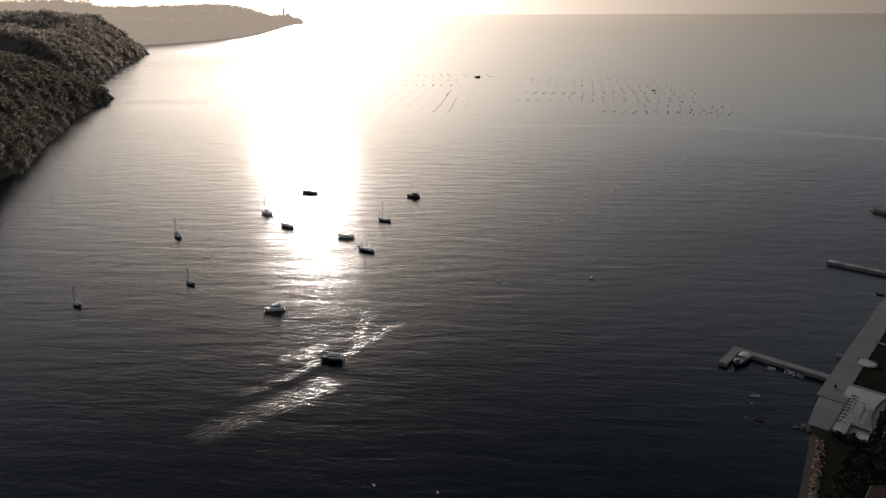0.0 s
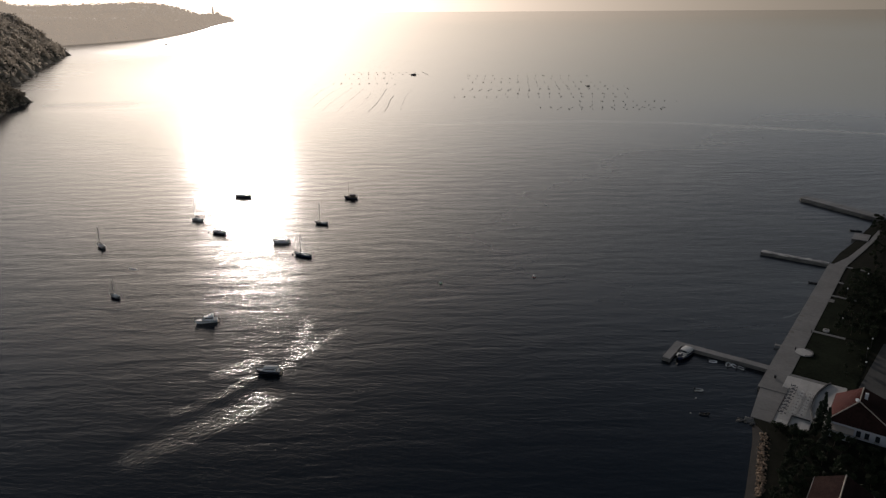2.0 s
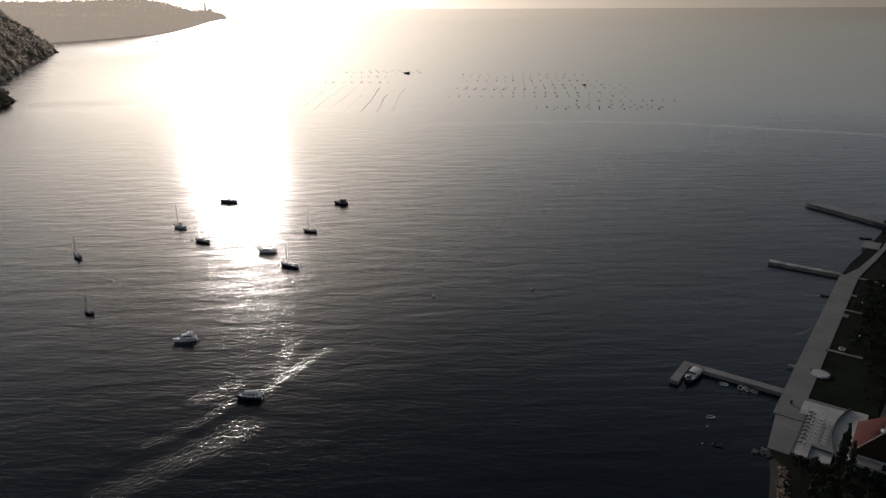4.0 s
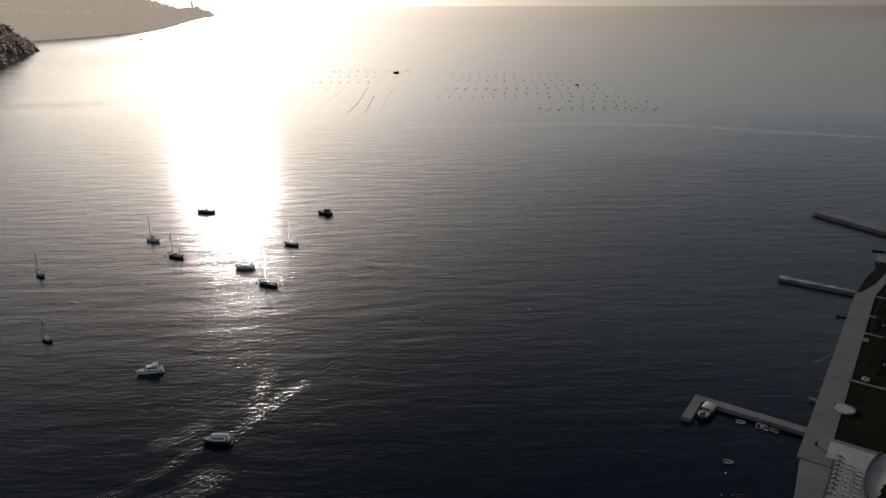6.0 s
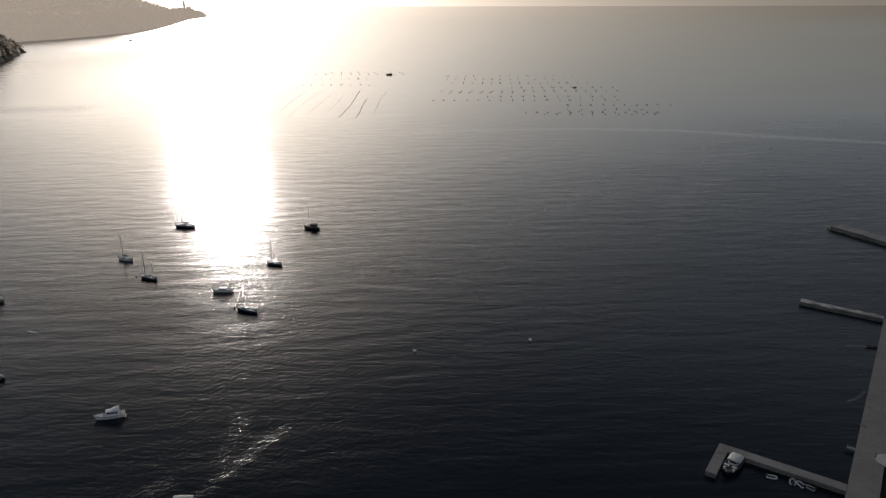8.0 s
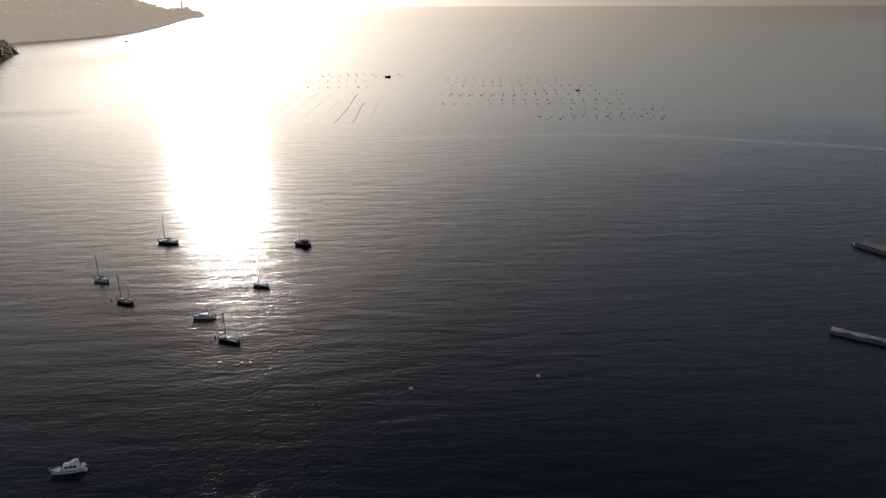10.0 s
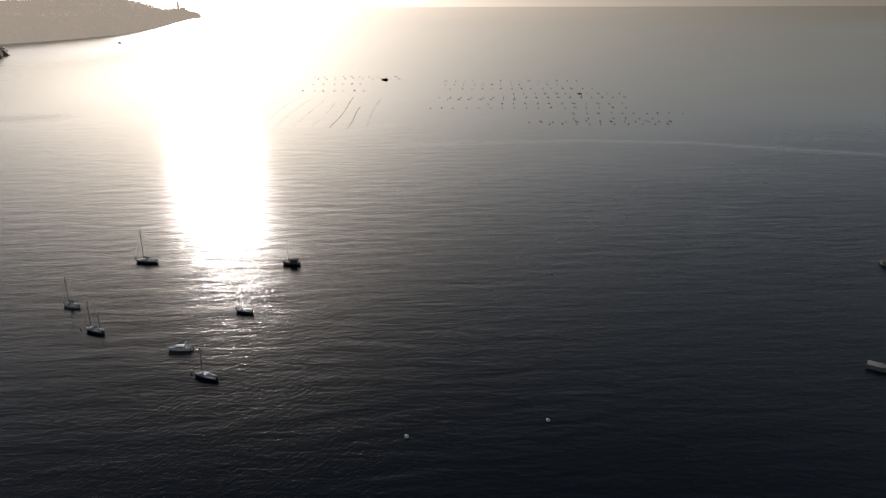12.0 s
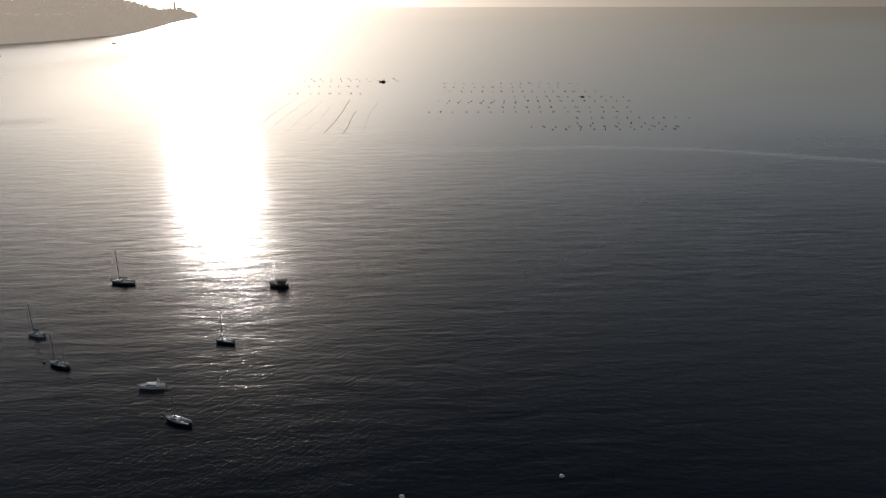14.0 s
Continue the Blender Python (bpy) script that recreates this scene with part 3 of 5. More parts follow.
rows_y = [-17.4 + i * (28.9 / 10) for i in range(11)]
cols_x = [7.75 + i * (8.6 / 4) for i in range(5)]
for j in range(10):
    for i in range(4):
        x1 = cols_x[i + 1]
        part("paving_slab", box(bmesh.new(), cols_x[i] + 0.015, x1 - 0.015, rows_y[j] + 0.015, rows_y[j + 1] - 0.015, 0.8, 1.3), paving_mat, terrace)
part("paving_slab", box(bmesh.new(), 5.9, 7.73, 3.7, 11.5, 0.8, 1.29), paving_mat, terrace)
part("paving_slab", box(bmesh.new(), 6.52, 7.56, 0.02, 3.66, 0.8, 1.21), concrete_mat, terrace)
part("kerb", box(bmesh.new(), 7.58, 7.74, -17.4, 3.6, 0.7, 1.42), kerb_mat, terrace, "dark low kerb")
# forecourt beyond the curved wall
bm = bmesh.new()
arc = [(arc_w(-13 + k * 2.0, 0.05), -13 + k * 2.0) for k in range(14)]
prism(bm, arc + [(21.5, 13.2), (21.5, -13)], 0.8, 1.36)
part("paving_slab", bm, paving_mat, terrace)
bm = bmesh.new()
for k in range(26):
    y0 = -13 + k
    p, q = (arc_w(y0, -0.2), y0), (arc_w(y0 + 1, -0.2), y0 + 1)
    prism(bm, [p, (p[0] + 0.28, p[1]), (q[0] + 0.28, q[1]), q], 1.0, 1.95)
part("curved_wall", bm, kerb_mat, terrace, "dark curved garden wall")
bm = box(bmesh.new(), 11.3, 16.0, -11.7, -11.45, 1.2, 1.75, 0.03)
box(bm, 11.3, 11.55, -17.0, -11.7, 1.2, 1.75, 0.03)
part("low_wall", bm, kerb_mat, terrace, "dark low dividing wall")
for name, outline, mat_, lab in (
    ("footpath", [(6.4, 11.7), (19.0, 11.7), (19.5, 13.4), (6.4, 13.4)], concrete_mat, "concrete footpath from the promenade to the restaurant"),
    ("footpath", [(6.4, 48.2), (16.2, 48.0), (16.2, 49.4), (6.4, 49.5)], concrete_mat, "pale footpath across the lawn"),
    ("footpath", [(6.0, 85.4), (15.0, 85.0), (15.0, 86.4), (6.0, 86.7)], concrete_mat, "pale footpath across the lawn"),
    ("footpath", [(6.4, 122.0), (14.0, 121.4), (14.0, 122.8), (6.4, 123.4)], concrete_mat, "pale footpath across the lawn"),
    ("footpath", [(6.0, 79.0), (8.2, 79.0), (8.2, 82.0), (6.0, 82.0)], concrete_mat, "short paved bay beside the promenade"),
    ("footpath", [(6.0, 101.5), (8.4, 101.0), (8.4, 102.6), (6.0, 103.0)], concrete_mat, "short paved bay beside the promenade"),
    ("footpath", [(24, 14), (31, 12), (34, 50), (27, 52)], asphalt_mat, "grey lane beside the park lawn"),
):
    tagged(on_shore(part(name, prism(bmesh.new(), outline, 0.6, 1.16), mat_)), lab, "path", kind="structure")
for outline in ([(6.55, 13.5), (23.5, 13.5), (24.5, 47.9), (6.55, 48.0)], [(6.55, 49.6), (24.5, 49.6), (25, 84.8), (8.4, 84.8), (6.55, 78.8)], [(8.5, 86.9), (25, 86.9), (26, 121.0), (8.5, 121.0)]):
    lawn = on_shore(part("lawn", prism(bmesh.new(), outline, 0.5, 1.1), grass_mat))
    tagged(lawn, "dark green park lawn beside the promenade", "lawn", kind="structure")

# round lookout, bathing ladder
lookout = shore("round_platform", "round pale concrete seat platform at the promenade", "platform", kind="structure")
bm = bmesh.new()
prism(bm, [(7.0 + 2.7 * math.cos(k * math.pi / 16), 30.3 + 2.7 * math.sin(k * math.pi / 16)) for k in range(32)], 0.8, 1.3)
part("platform", bm, paving_mat, lookout)
bm = bmesh.new()
for k in range(-5, 6):
    a0, a1 = k * math.pi / 12, (k + 1) * math.pi / 12
    prism(bm, [(7 + r_ * math.cos(q), 30.3 + r_ * math.sin(q)) for r_, q in ((2.35, a0), (2.7, a0), (2.7, a1), (2.35, a1))], 1.28, 1.5)
part("bench_ring", bm, concrete_mat, lookout)


def pier(label, outline, top, joints_at, axis, top_mat=pier_mat, uneven=0.0):
    p = shore("pier", label, "pier", kind="structure")
    part("body", prism(bmesh.new(), outline, -3, top - 0.2), wall_stone_mat, p, "dark wet concrete pier side")
    worn = random.Random(4)
    for lo, hi in joints_at:
        if axis == "x":
            ys = [q[1] for q in outline]
            ob_ = box(bmesh.new(), lo + 0.02, hi - 0.02, min(ys) - 0.04 + uneven * worn.random(), max(ys) + 0.04 - uneven * worn.random(), top - 0.2, top + 0.1 * uneven * worn.random(), 0.03)
        else:
            xs_ = [q[0] for q in outline]
            ob_ = box(bmesh.new(), min(xs_) - 0.04, max(xs_) + 0.04, lo + 0.02, hi - 0.02, top - 0.2, top, 0.03)
        part("slab", ob_, top_mat, p)
    return p


pier("narrow concrete pier standing out from the promenade", [(-26.4, 12.1), (-0.1, 12.1), (-0.1, 14.9), (-26.4, 14.9)], 1.25, [(-26.4 + k * 3.76, -26.4 + (k + 1) * 3.76) for k in range(7)], "x")
pier("broad concrete head of the small pier", [(-28.95, 1.4), (-26.45, 1.4), (-26.45, 14.9), (-28.95, 14.9)], 1.25, [(1.4, 5.9), (5.9, 10.4), (10.4, 14.9)], "y")
pier("straight concrete pier with a pale top", [(-27, 121.2), (-0.1, 121.2), (-0.1, 124.6), (-27, 124.6)], 1.35, [(-27 + k * 2.24, -27 + (k + 1) * 2.24) for k in range(12)], "x", worn_pier_mat, 0.9)
# breakwater, oblique, rounded at its end
bw = shore("breakwater", "broad stone breakwater with a rounded end", "breakwater", kind="structure", at=(-27.5, 227.5, 0), turn=-26)
outline = [(3.5 * math.sin(k * math.pi / 8) * -1 + 0.5, 3.5 * math.cos(k * math.pi / 8)) for k in range(9)] + [(46, -3.8), (46, 4.2)]
part("body", prism(bmesh.new(), outline, -3, 1.75), wall_stone_mat, bw)
for k in range(9):
    part("slab", box(bmesh.new(), 0.5 + k * 4.9, 5.3 + k * 4.9, -3.3, 3.5, 1.5, 2.0, 0.08), pier_mat, bw)
bm = bmesh.new()
rng = random.Random(12)
for _ in range(120):
    x = rng.uniform(-3.4, 44)
    side = rng.choice((-1, 1))
    y = side * (3.6 + rng.uniform(-0.4, 0.9)) if x > 0.5 else side * rng.uniform(0, 3)
    r = rng.uniform(0.4, 0.9)
    blob(bm, (x, y, rng.uniform(0.0, 0.7)), (r, r * 0.8, r * 0.6), 1, 0.5, rng.random() * 40)
tagged(part("armour_rocks", bm, wall_stone_mat, bw), kind="stuff")
small_quay = shore("boat_quay", "short concrete boat quay by the beach", "quay", kind="structure")
part("body", box(bmesh.new(), 3.1, 9.6, 164.6, 175.4, -3, 1.1), wall_stone_mat, small_quay, "dark wet quay side")
for k in range(3):
    part("slab", box(bmesh.new(), 3.0, 9.7, 164.5 + k * 3.66, 168.12 + k * 3.66, 1.1, 1.35, 0.04), pier_mat, small_quay)
# shingle beaches
bm = bmesh.new()
for pts in ([(-0.9, 125), (0.4, 137), (3.0, 152), (4.0, 164)],):
    low = [bm.verts.new((x, y, -0.25)) for x, y in pts]
    high = [bm.verts.new((x + 5.0, y, 1.05)) for x, y in pts]
    for i in range(len(pts) - 1):
        bm.faces.new((low[i], low[i + 1], high[i + 1], high[i]))
tagged(on_shore(part("beach", bm, shingle_mat)), "narrow dark shingle beach", "beach", kind="structure")
bm = bmesh.new()
pts = [(2.4, -20), (4.2, -27), (5.4, -34), (7.6, -47), (10, -62), (12, -160)]
low = [bm.verts.new((x, y, -0.3)) for x, y in pts]
high = [bm.verts.new((x + 4.5, y, 1.03)) for x, y in pts]
for i in range(len(pts) - 1):
    bm.faces.new((low[i], low[i + 1], high[i + 1], high[i]))
tagged(on_shore(part("beach", bm, wet_shingle_mat)), "dark wet shingle strip below the boulders", "beach", kind="structure")


# ---- boats ----
def hull_shape(length, beam, side, rake=0.08, transom=0.8, draught=0.35, flare=0.55, stations=15):
    """A boat's shell from stern (-x) to bow (+x), waterline at z 0; returns the shell and its deck."""
    shell, deck = bmesh.new(), bmesh.new()
    rows, edge = [], []
    for i in range(stations):
        t = i / (stations - 1)
        half = beam / 2 * (transom + (1 - transom) * min(1, t / 0.4) ** 0.8) * (1 - max(0.0, (t - 0.42) / 0.58) ** 2.3)
        half = max(half, 0.03)
        top = side * (0.86 + 0.42 * t * t)
        row = []
        for k in range(7):
            h = k / 6
            z = -draught * (1 - t * t * 0.5) + (top + draught * (1 - t * t * 0.5)) * h
            y = half * (h ** flare)
            x = length * (t - 0.5) - rake * length * (t ** 4) * (1 - h) + 0.03 * length * (1 - t) ** 6 * (1 - h)
            row.append((x, y, z))
        rows.append(row)
        edge.append((row[-1][0], row[-1][1], row[-1][2]))
    grid = []
    for row in rows:
        port = [shell.verts.new((x, y, z)) for x, y, z in row]
        star = [port[0]] + [shell.verts.new((x, -y, z)) for x, y, z in row[1:]]
        grid.append((port, star))
    for (p0, s0), (p1, s1) in zip(grid, grid[1:]):
        for k in range(6):
            shell.faces.new((p0[k], p1[k], p1[k + 1], p0[k + 1]))
            shell.faces.new((s0[k], s0[k + 1], s1[k + 1], s1[k]))
    p0, s0 = grid[0]
    shell.faces.new(p0 + s0[:0:-1])
    left = [deck.verts.new((x, max(y - 0.05, 0.01), z - 0.04)) for x, y, z in edge]
    right = [deck.verts.new((x, -max(y - 0.05, 0.01), z - 0.04)) for x, y, z in edge]
    for i in range(stations - 1):
        deck.faces.new((left[i], left[i + 1], right[i + 1], right[i]))
    return shell, deck, edge


def rubbing_strake(edge, r=0.05):
    """One rounded band along both sides of the hull and round the bow."""
    path = [Vector(p) for p in edge] + [Vector((x, -y, z)) for x, y, z in edge[::-1]]
    bm = bmesh.new()
    last = None
    for i, p in enumerate(path):
        d = path[min(i + 1, len(path) - 1)] - path[max(i - 1, 0)]
        out = Vector((d.y, -d.x, 0)).normalized()
        ring = [bm.verts.new(p + r * (out * math.cos(k * math.pi / 3) + Vector((0, 0, math.sin(k * math.pi / 3))))) for k in range(6)]
        if last:
            for k in range(6):
                bm.faces.new((last[k], last[(k + 1) % 6], ring[(k + 1) % 6], ring[k]))
        else:
            bm.faces.new(ring)
        last = ring
    bm.faces.new(last[::-1])
    return bm


def trunk(x0, x1, w0, w1, z0, z1, lean=0.25, bevel=0.08):
    """A cabin: narrower and shorter at the top, with softened edges."""
    bm = bmesh.new()
    h = z1 - z0
    low = [bm.verts.new(p) for p in ((x0, -w0, z0), (x1, -w1, z0), (x1, w1, z0), (x0, w0, z0))]
    k = 0.86
    high = [bm.verts.new(p) for p in ((x0 + 0.1 * h, -w0 * k, z1), (x1 - lean * 2 * h, -w1 * k, z1), (x1 - lean * 2 * h, w1 * k, z1), (x0 + 0.1 * h, w0 * k, z1))]
    bm.faces.new(high)
    bm.faces.new(low[::-1])
    for i in range(4):
        bm.faces.new((low[i], low[(i + 1) % 4], high[(i + 1) % 4], high[i]))
    bmesh.ops.bevel(bm, geom=bm.edges[:], offset=bevel, segments=2, affect="EDGES", profile=0.6)
    return bm


def side_panes(parent, x0, x1, w0, w1, z0, z1, count):
    """Dark windows let into both sides of a cabin, each a pane of its own."""
    step = (x1 - x0) / count
    for sign in (-1, 1):
        for k in range(count):
            a_, b_ = x0 + k * step + 0.07 * step, x0 + (k + 1) * step - 0.07 * step
            bm = bmesh.new()
            pts = []
            for x in (a_, b_):
                w_ = w0 + (w1 - w0) * (x - x0) / (x1 - x0)
                pts.append((x, w_))
            quad = [(pts[0][0], pts[0][1], z0), (pts[1][0], pts[1][1], z0), (pts[1][0] - 0.04, pts[1][1] * 0.94, z1), (pts[0][0] + 0.04, pts[0][1] * 0.94, z1)]
            outer = [bm.verts.new((x, sign * (y + 0.025), z)) for x, y, z in quad]
            inner = [bm.verts.new((x, sign * (y - 0.08), z)) for x, y, z in quad]
            bm.faces.new(outer)
            bm.faces.new(inner[::-1])
            for i in range(4):
                bm.faces.new((outer[i], outer[(i + 1) % 4], inner[(i + 1) % 4], inner[i]))
            part("window", bm, glass_mat, parent)


def rail(parent, edge, first, last, height, name="guard_rail"):
    bm = bmesh.new()
    for sign in (1, -1):
        run = [(x, sign * max(y - 0.12, 0.02), z) for x, y, z in edge[first:last]]
        for x, y, z in run:
            rod(bm, (x, y, z - 0.05), (x, y, z + height), 0.022, sides=5)
        for p, q in zip(run, run[1:]):
            for h in (height, height * 0.5):
                rod(bm, (p[0], p[1], p[2] + h), (q[0], q[1], q[2] + h), 0.018, sides=5)
    x, y, z = edge[first] if first == 0 else edge[last - 1]
    for h in (height, height * 0.5):
        rod(bm, (x, -max(y - 0.12, 0.02), z + h), (x, max(y - 0.12, 0.02), z + h), 0.018, sides=5)
    return part(name, bm, alu_mat, parent)


def outboard(parent, x, y, z):
    bm = box(bmesh.new(), x - 0.5, x - 0.1, y - 0.18, y + 0.18, z + 0.15, z + 0.75, 0.08)
    box(bm, x - 0.38, x - 0.2, y - 0.08, y + 0.08, z - 0.7, z + 0.2)
    part("outboard_motor", bm, rubber_mat, parent)


def sailboat(x, y, heading, length, beam, side, mast, label, hull_mat=white_gel_mat, mast_at=0.1, boom=True, cover=canvas_mat, mizzen=0.0, cabin=0.55, hood=True, motor=True, stays=True, top_mat=white_gel_mat):
    b = thing("sailboat", pose(x, y, 0, 0, 0, heading), label, "sailboat", "moored boats")
    shell, deck, edge = hull_shape(length, beam, side, rake=0.1, transom=0.62)
    part("hull", shell, hull_mat, b, smooth=True)
    part("deck", deck, grey_gel_mat, b)
    part("rubbing_strake", rubbing_strake(edge, 0.04), wood_mat, b)
    cb = part("cabin", trunk(-0.1 * length, 0.26 * length, beam * 0.3, beam * 0.2, side * 0.9, side * 0.9 + cabin, 0.4), top_mat, b)
    side_panes(cb, -0.05 * length, 0.15 * length, beam * 0.29, beam * 0.235, side * 0.9 + cabin * 0.35, side * 0.9 + cabin * 0.75, 3)
    part("hatch", box(bmesh.new(), 0.05 * length, 0.05 * length + 0.6, -0.3, 0.3, side * 0.9 + cabin - 0.03, side * 0.9 + cabin + 0.06, 0.03), glass_mat, cb)
    bm = bmesh.new()
    for sign in (-1, 1):
        box(bm, -0.44 * length, -0.1 * length, sign * beam * 0.3 - 0.12, sign * beam * 0.3 + 0.12, side * 0.75, side * 0.86 + 0.28, 0.03)
    part("coaming", bm, top_mat, b)
    part("cockpit_sole", box(bmesh.new(), -0.44 * length, -0.1 * length, -beam * 0.24, beam * 0.24, side * 0.55, side * 0.84), deck_mat, b)
    if hood:
        bm = bmesh.new()
        for k in range(5):
            a0 = math.pi * k / 5
            a1 = math.pi * (k + 1) / 5
            r_ = beam * 0.28
            zb = side * 0.9 + cabin * 0.6
            q = [(-0.1 * length, r_ * math.cos(a0), zb + 0.75 * math.sin(a0)), (-0.1 * length, r_ * math.cos(a1), zb + 0.75 * math.sin(a1)), (0.0, r_ * 0.9 * math.cos(a1), zb + 0.5 * math.sin(a1)), (0.0, r_ * 0.9 * math.cos(a0), zb + 0.5 * math.sin(a0))]
            bm.faces.new([bm.verts.new(p) for p in q])
        bmesh.ops.remove_doubles(bm, verts=bm.verts[:], dist=0.001)
        bmesh.ops.solidify(bm, geom=bm.faces[:], thickness=0.04)
        part("spray_hood", bm, cover, b)
    mx = mast_at * length
    foot = side * 0.9 + cabin - 0.1
    m_ = part("mast", rod(bmesh.new(), (mx, 0, foot - 0.4), (mx - 0.015 * mast, 0, mast), 0.13, 0.09), alu_mat, b)
    for h in (0.45, 0.72):
        part("spreader", rod(bmesh.new(), (mx - 0.1, -beam * 0.3, mast * h), (mx - 0.1, beam * 0.3, mast * h), 0.03), alu_mat, m_)
    if boom:
        part("boom", rod(bmesh.new(), (mx, 0, foot + 0.75), (mx - 0.36 * length, 0, foot + 0.85), 0.07), alu_mat, b)
        bm = bmesh.new()
        for k in range(9):
            q = k / 8
            blob(bm, (mx - 0.04 * length - q * 0.3 * length, 0.02 * math.sin(k * 2.1), foot + 0.98 + 0.1 * math.sin(q * 3)), (0.035 * length, 0.15 - 0.04 * q, 0.26 - 0.1 * q), 1, 0.2, k * 3.3)
        part("sail_cover", bm, cover, b)
    if stays:
        bm = rod(bmesh.new(), (length * 0.49, 0, side * 1.28), (mx - 0.015 * mast, 0, mast * 0.98), 0.026, sides=5)
        part("forestay", bm, wire_mat, b)
        part("backstay", rod(bmesh.new(), (-length * 0.49, 0, side), (mx - 0.015 * mast, 0, mast), 0.011, sides=4), wire_mat, b)
        for sign in (-1, 1):
            bm = rod(bmesh.new(), (mx - 0.15, sign * beam * 0.47, side), (mx - 0.1, sign * beam * 0.3, mast * 0.72), 0.011, sides=4)
            rod(bm, (mx - 0.1, sign * beam * 0.3, mast * 0.72), (mx - 0.015 * mast, 0, mast * 0.98), 0.011, sides=4)
            part("shroud", bm, wire_mat, b)
    if mizzen:
        zx = -0.34 * length
        part("mizzen_mast", rod(bmesh.new(), (zx, 0, side * 0.6), (zx - 0.1, 0, mizzen), 0.11, 0.08), alu_mat, b)
        part("mizzen_boom", rod(bmesh.new(), (zx, 0, side + 1.1), (zx - 0.2 * length, 0, side + 1.15), 0.05), alu_mat, b)
    rail(b, edge, 10, 15, 0.6, "pulpit")
    rail(b, edge, 0, 3, 0.6, "pushpit")
    if motor:
        outboard(b, -length * 0.48, beam * 0.12, side * 0.6)
    return b


def motor_cruiser(x, y, heading, length, beam, side, label, hull_mat=white_gel_mat, top_mat=white_gel_mat, cabin_from=-0.2, cabin_to=0.3, cabin=1.35, fly=True, canopy=False, arch=False, mast=0.0, deck_top=white_gel_mat):
    b = thing("motor_cruiser", pose(x, y, 0, 0, 0, heading), label, "motor boat", "moored boats")
    shell, deck, edge = hull_shape(length, beam, side, rake=0.12, transom=0.9, flare=0.42)
    part("hull", shell, hull_mat, b, smooth=True)
    part("deck", deck, deck_top, b)
    part("rubbing_strake", rubbing_strake(edge, 0.06), rubber_mat, b)
    zb = side * 0.88
    cb = part("cabin", trunk(cabin_from * length, cabin_to * length, beam * 0.38, beam * 0.26, zb, zb + cabin, 0.4, 0.12), top_mat, b)
    side_panes(cb, cabin_from * length + 0.3, cabin_to * length - cabin * 0.95, beam * 0.365, beam * 0.29, zb + cabin * 0.42, zb + cabin * 0.82, 3)
    # windscreen on the sloping front
    bm = bmesh.new()
    x1 = cabin_to * length
    pts = [(x1 - 0.32 * cabin, zb + cabin * 0.42), (x1 - 0.68 * cabin, zb + cabin * 0.86)]
    ww = beam * 0.235
    quad = [(pts[0][0], -ww, pts[0][1]), (pts[0][0], ww, pts[0][1]), (pts[1][0], ww * 0.92, pts[1][1]), (pts[1][0], -ww * 0.92, pts[1][1])]
    outer = [bm.verts.new((q[0] + 0.04, q[1], q[2] + 0.03)) for q in quad]
    inner = [bm.verts.new((q[0] - 0.1, q[1], q[2] - 0.05)) for q in quad]
    bm.faces.new(outer)
    bm.faces.new(inner[::-1])
    for i in range(4):
        bm.faces.new((outer[i], outer[(i + 1) % 4], inner[(i + 1) % 4], inner[i]))
    part("windscreen", bm, glass_mat, cb)
    part("foredeck_hatch", box(bmesh.new(), 0.36 * length, 0.36 * length + 0.6, -0.3, 0.3, side * 1.0, side * 1.0 + 0.12, 0.03), glass_mat, b)
    part("cockpit_sole", box(bmesh.new(), -0.46 * length, cabin_from * length, -beam * 0.34, beam * 0.34, side * 0.5, side * 0.84), deck_mat, b)
    part("bench", box(bmesh.new(), -0.47 * length, -0.41 * length, -beam * 0.34, beam * 0.34, side * 0.8, side * 0.8 + 0.45, 0.05), pale_canvas_mat, b)
    if fly:
        fb = part("flybridge", trunk(cabin_from * length + 0.1, cabin_from * length + 0.26 * length, beam * 0.33, beam * 0.27, zb + cabin - 0.02, zb + cabin + 0.5, 0.5, 0.08), top_mat, b)
        part("helm_seat", box(bmesh.new(), cabin_from * length + 0.5, cabin_from * length + 0.9, -0.5, 0.5, zb + cabin + 0.4, zb + cabin + 0.85, 0.06), pale_canvas_mat, fb)
    if canopy:
        bm = bmesh.new()
        x0, x1c = -0.44 * length, cabin_to * length - cabin * 0.7
        n_ = 8
        for i in range(6):
            xa, xb = x0 + (x1c - x0) * i / 6, x0 + (x1c - x0) * (i + 1) / 6
            za, zc = (zb + cabin + 0.12 + 0.1 * math.sin(2.9 * q) for q in (i / 6, (i + 1) / 6))
            for k in range(n_):
                a0, a1 = math.pi * k / n_, math.pi * (k + 1) / n_
                r_ = beam * 0.4
                bm.faces.new([bm.verts.new(p) for p in ((xa, r_ * math.cos(a0), za - 0.3 + 0.36 * math.sin(a0)), (xa, r_ * math.cos(a1), za - 0.3 + 0.36 * math.sin(a1)), (xb, r_ * math.cos(a1), zc - 0.3 + 0.36 * math.sin(a1)), (xb, r_ * math.cos(a0), zc - 0.3 + 0.36 * math.sin(a0)))])
        bmesh.ops.remove_doubles(bm, verts=bm.verts[:], dist=0.002)
        bmesh.ops.solidify(bm, geom=bm.faces[:], thickness=0.05)
        part("canopy", bm, pale_canvas_mat, b, "pale canvas canopy")
        for sx in (-0.42, -0.24):
            for sign in (-1, 1):
                part("canopy_post", rod(bmesh.new(), (sx * length, sign * beam * 0.36, side * 0.8), (sx * length, sign * beam * 0.38, zb + cabin - 0.1), 0.03), alu_mat, b)
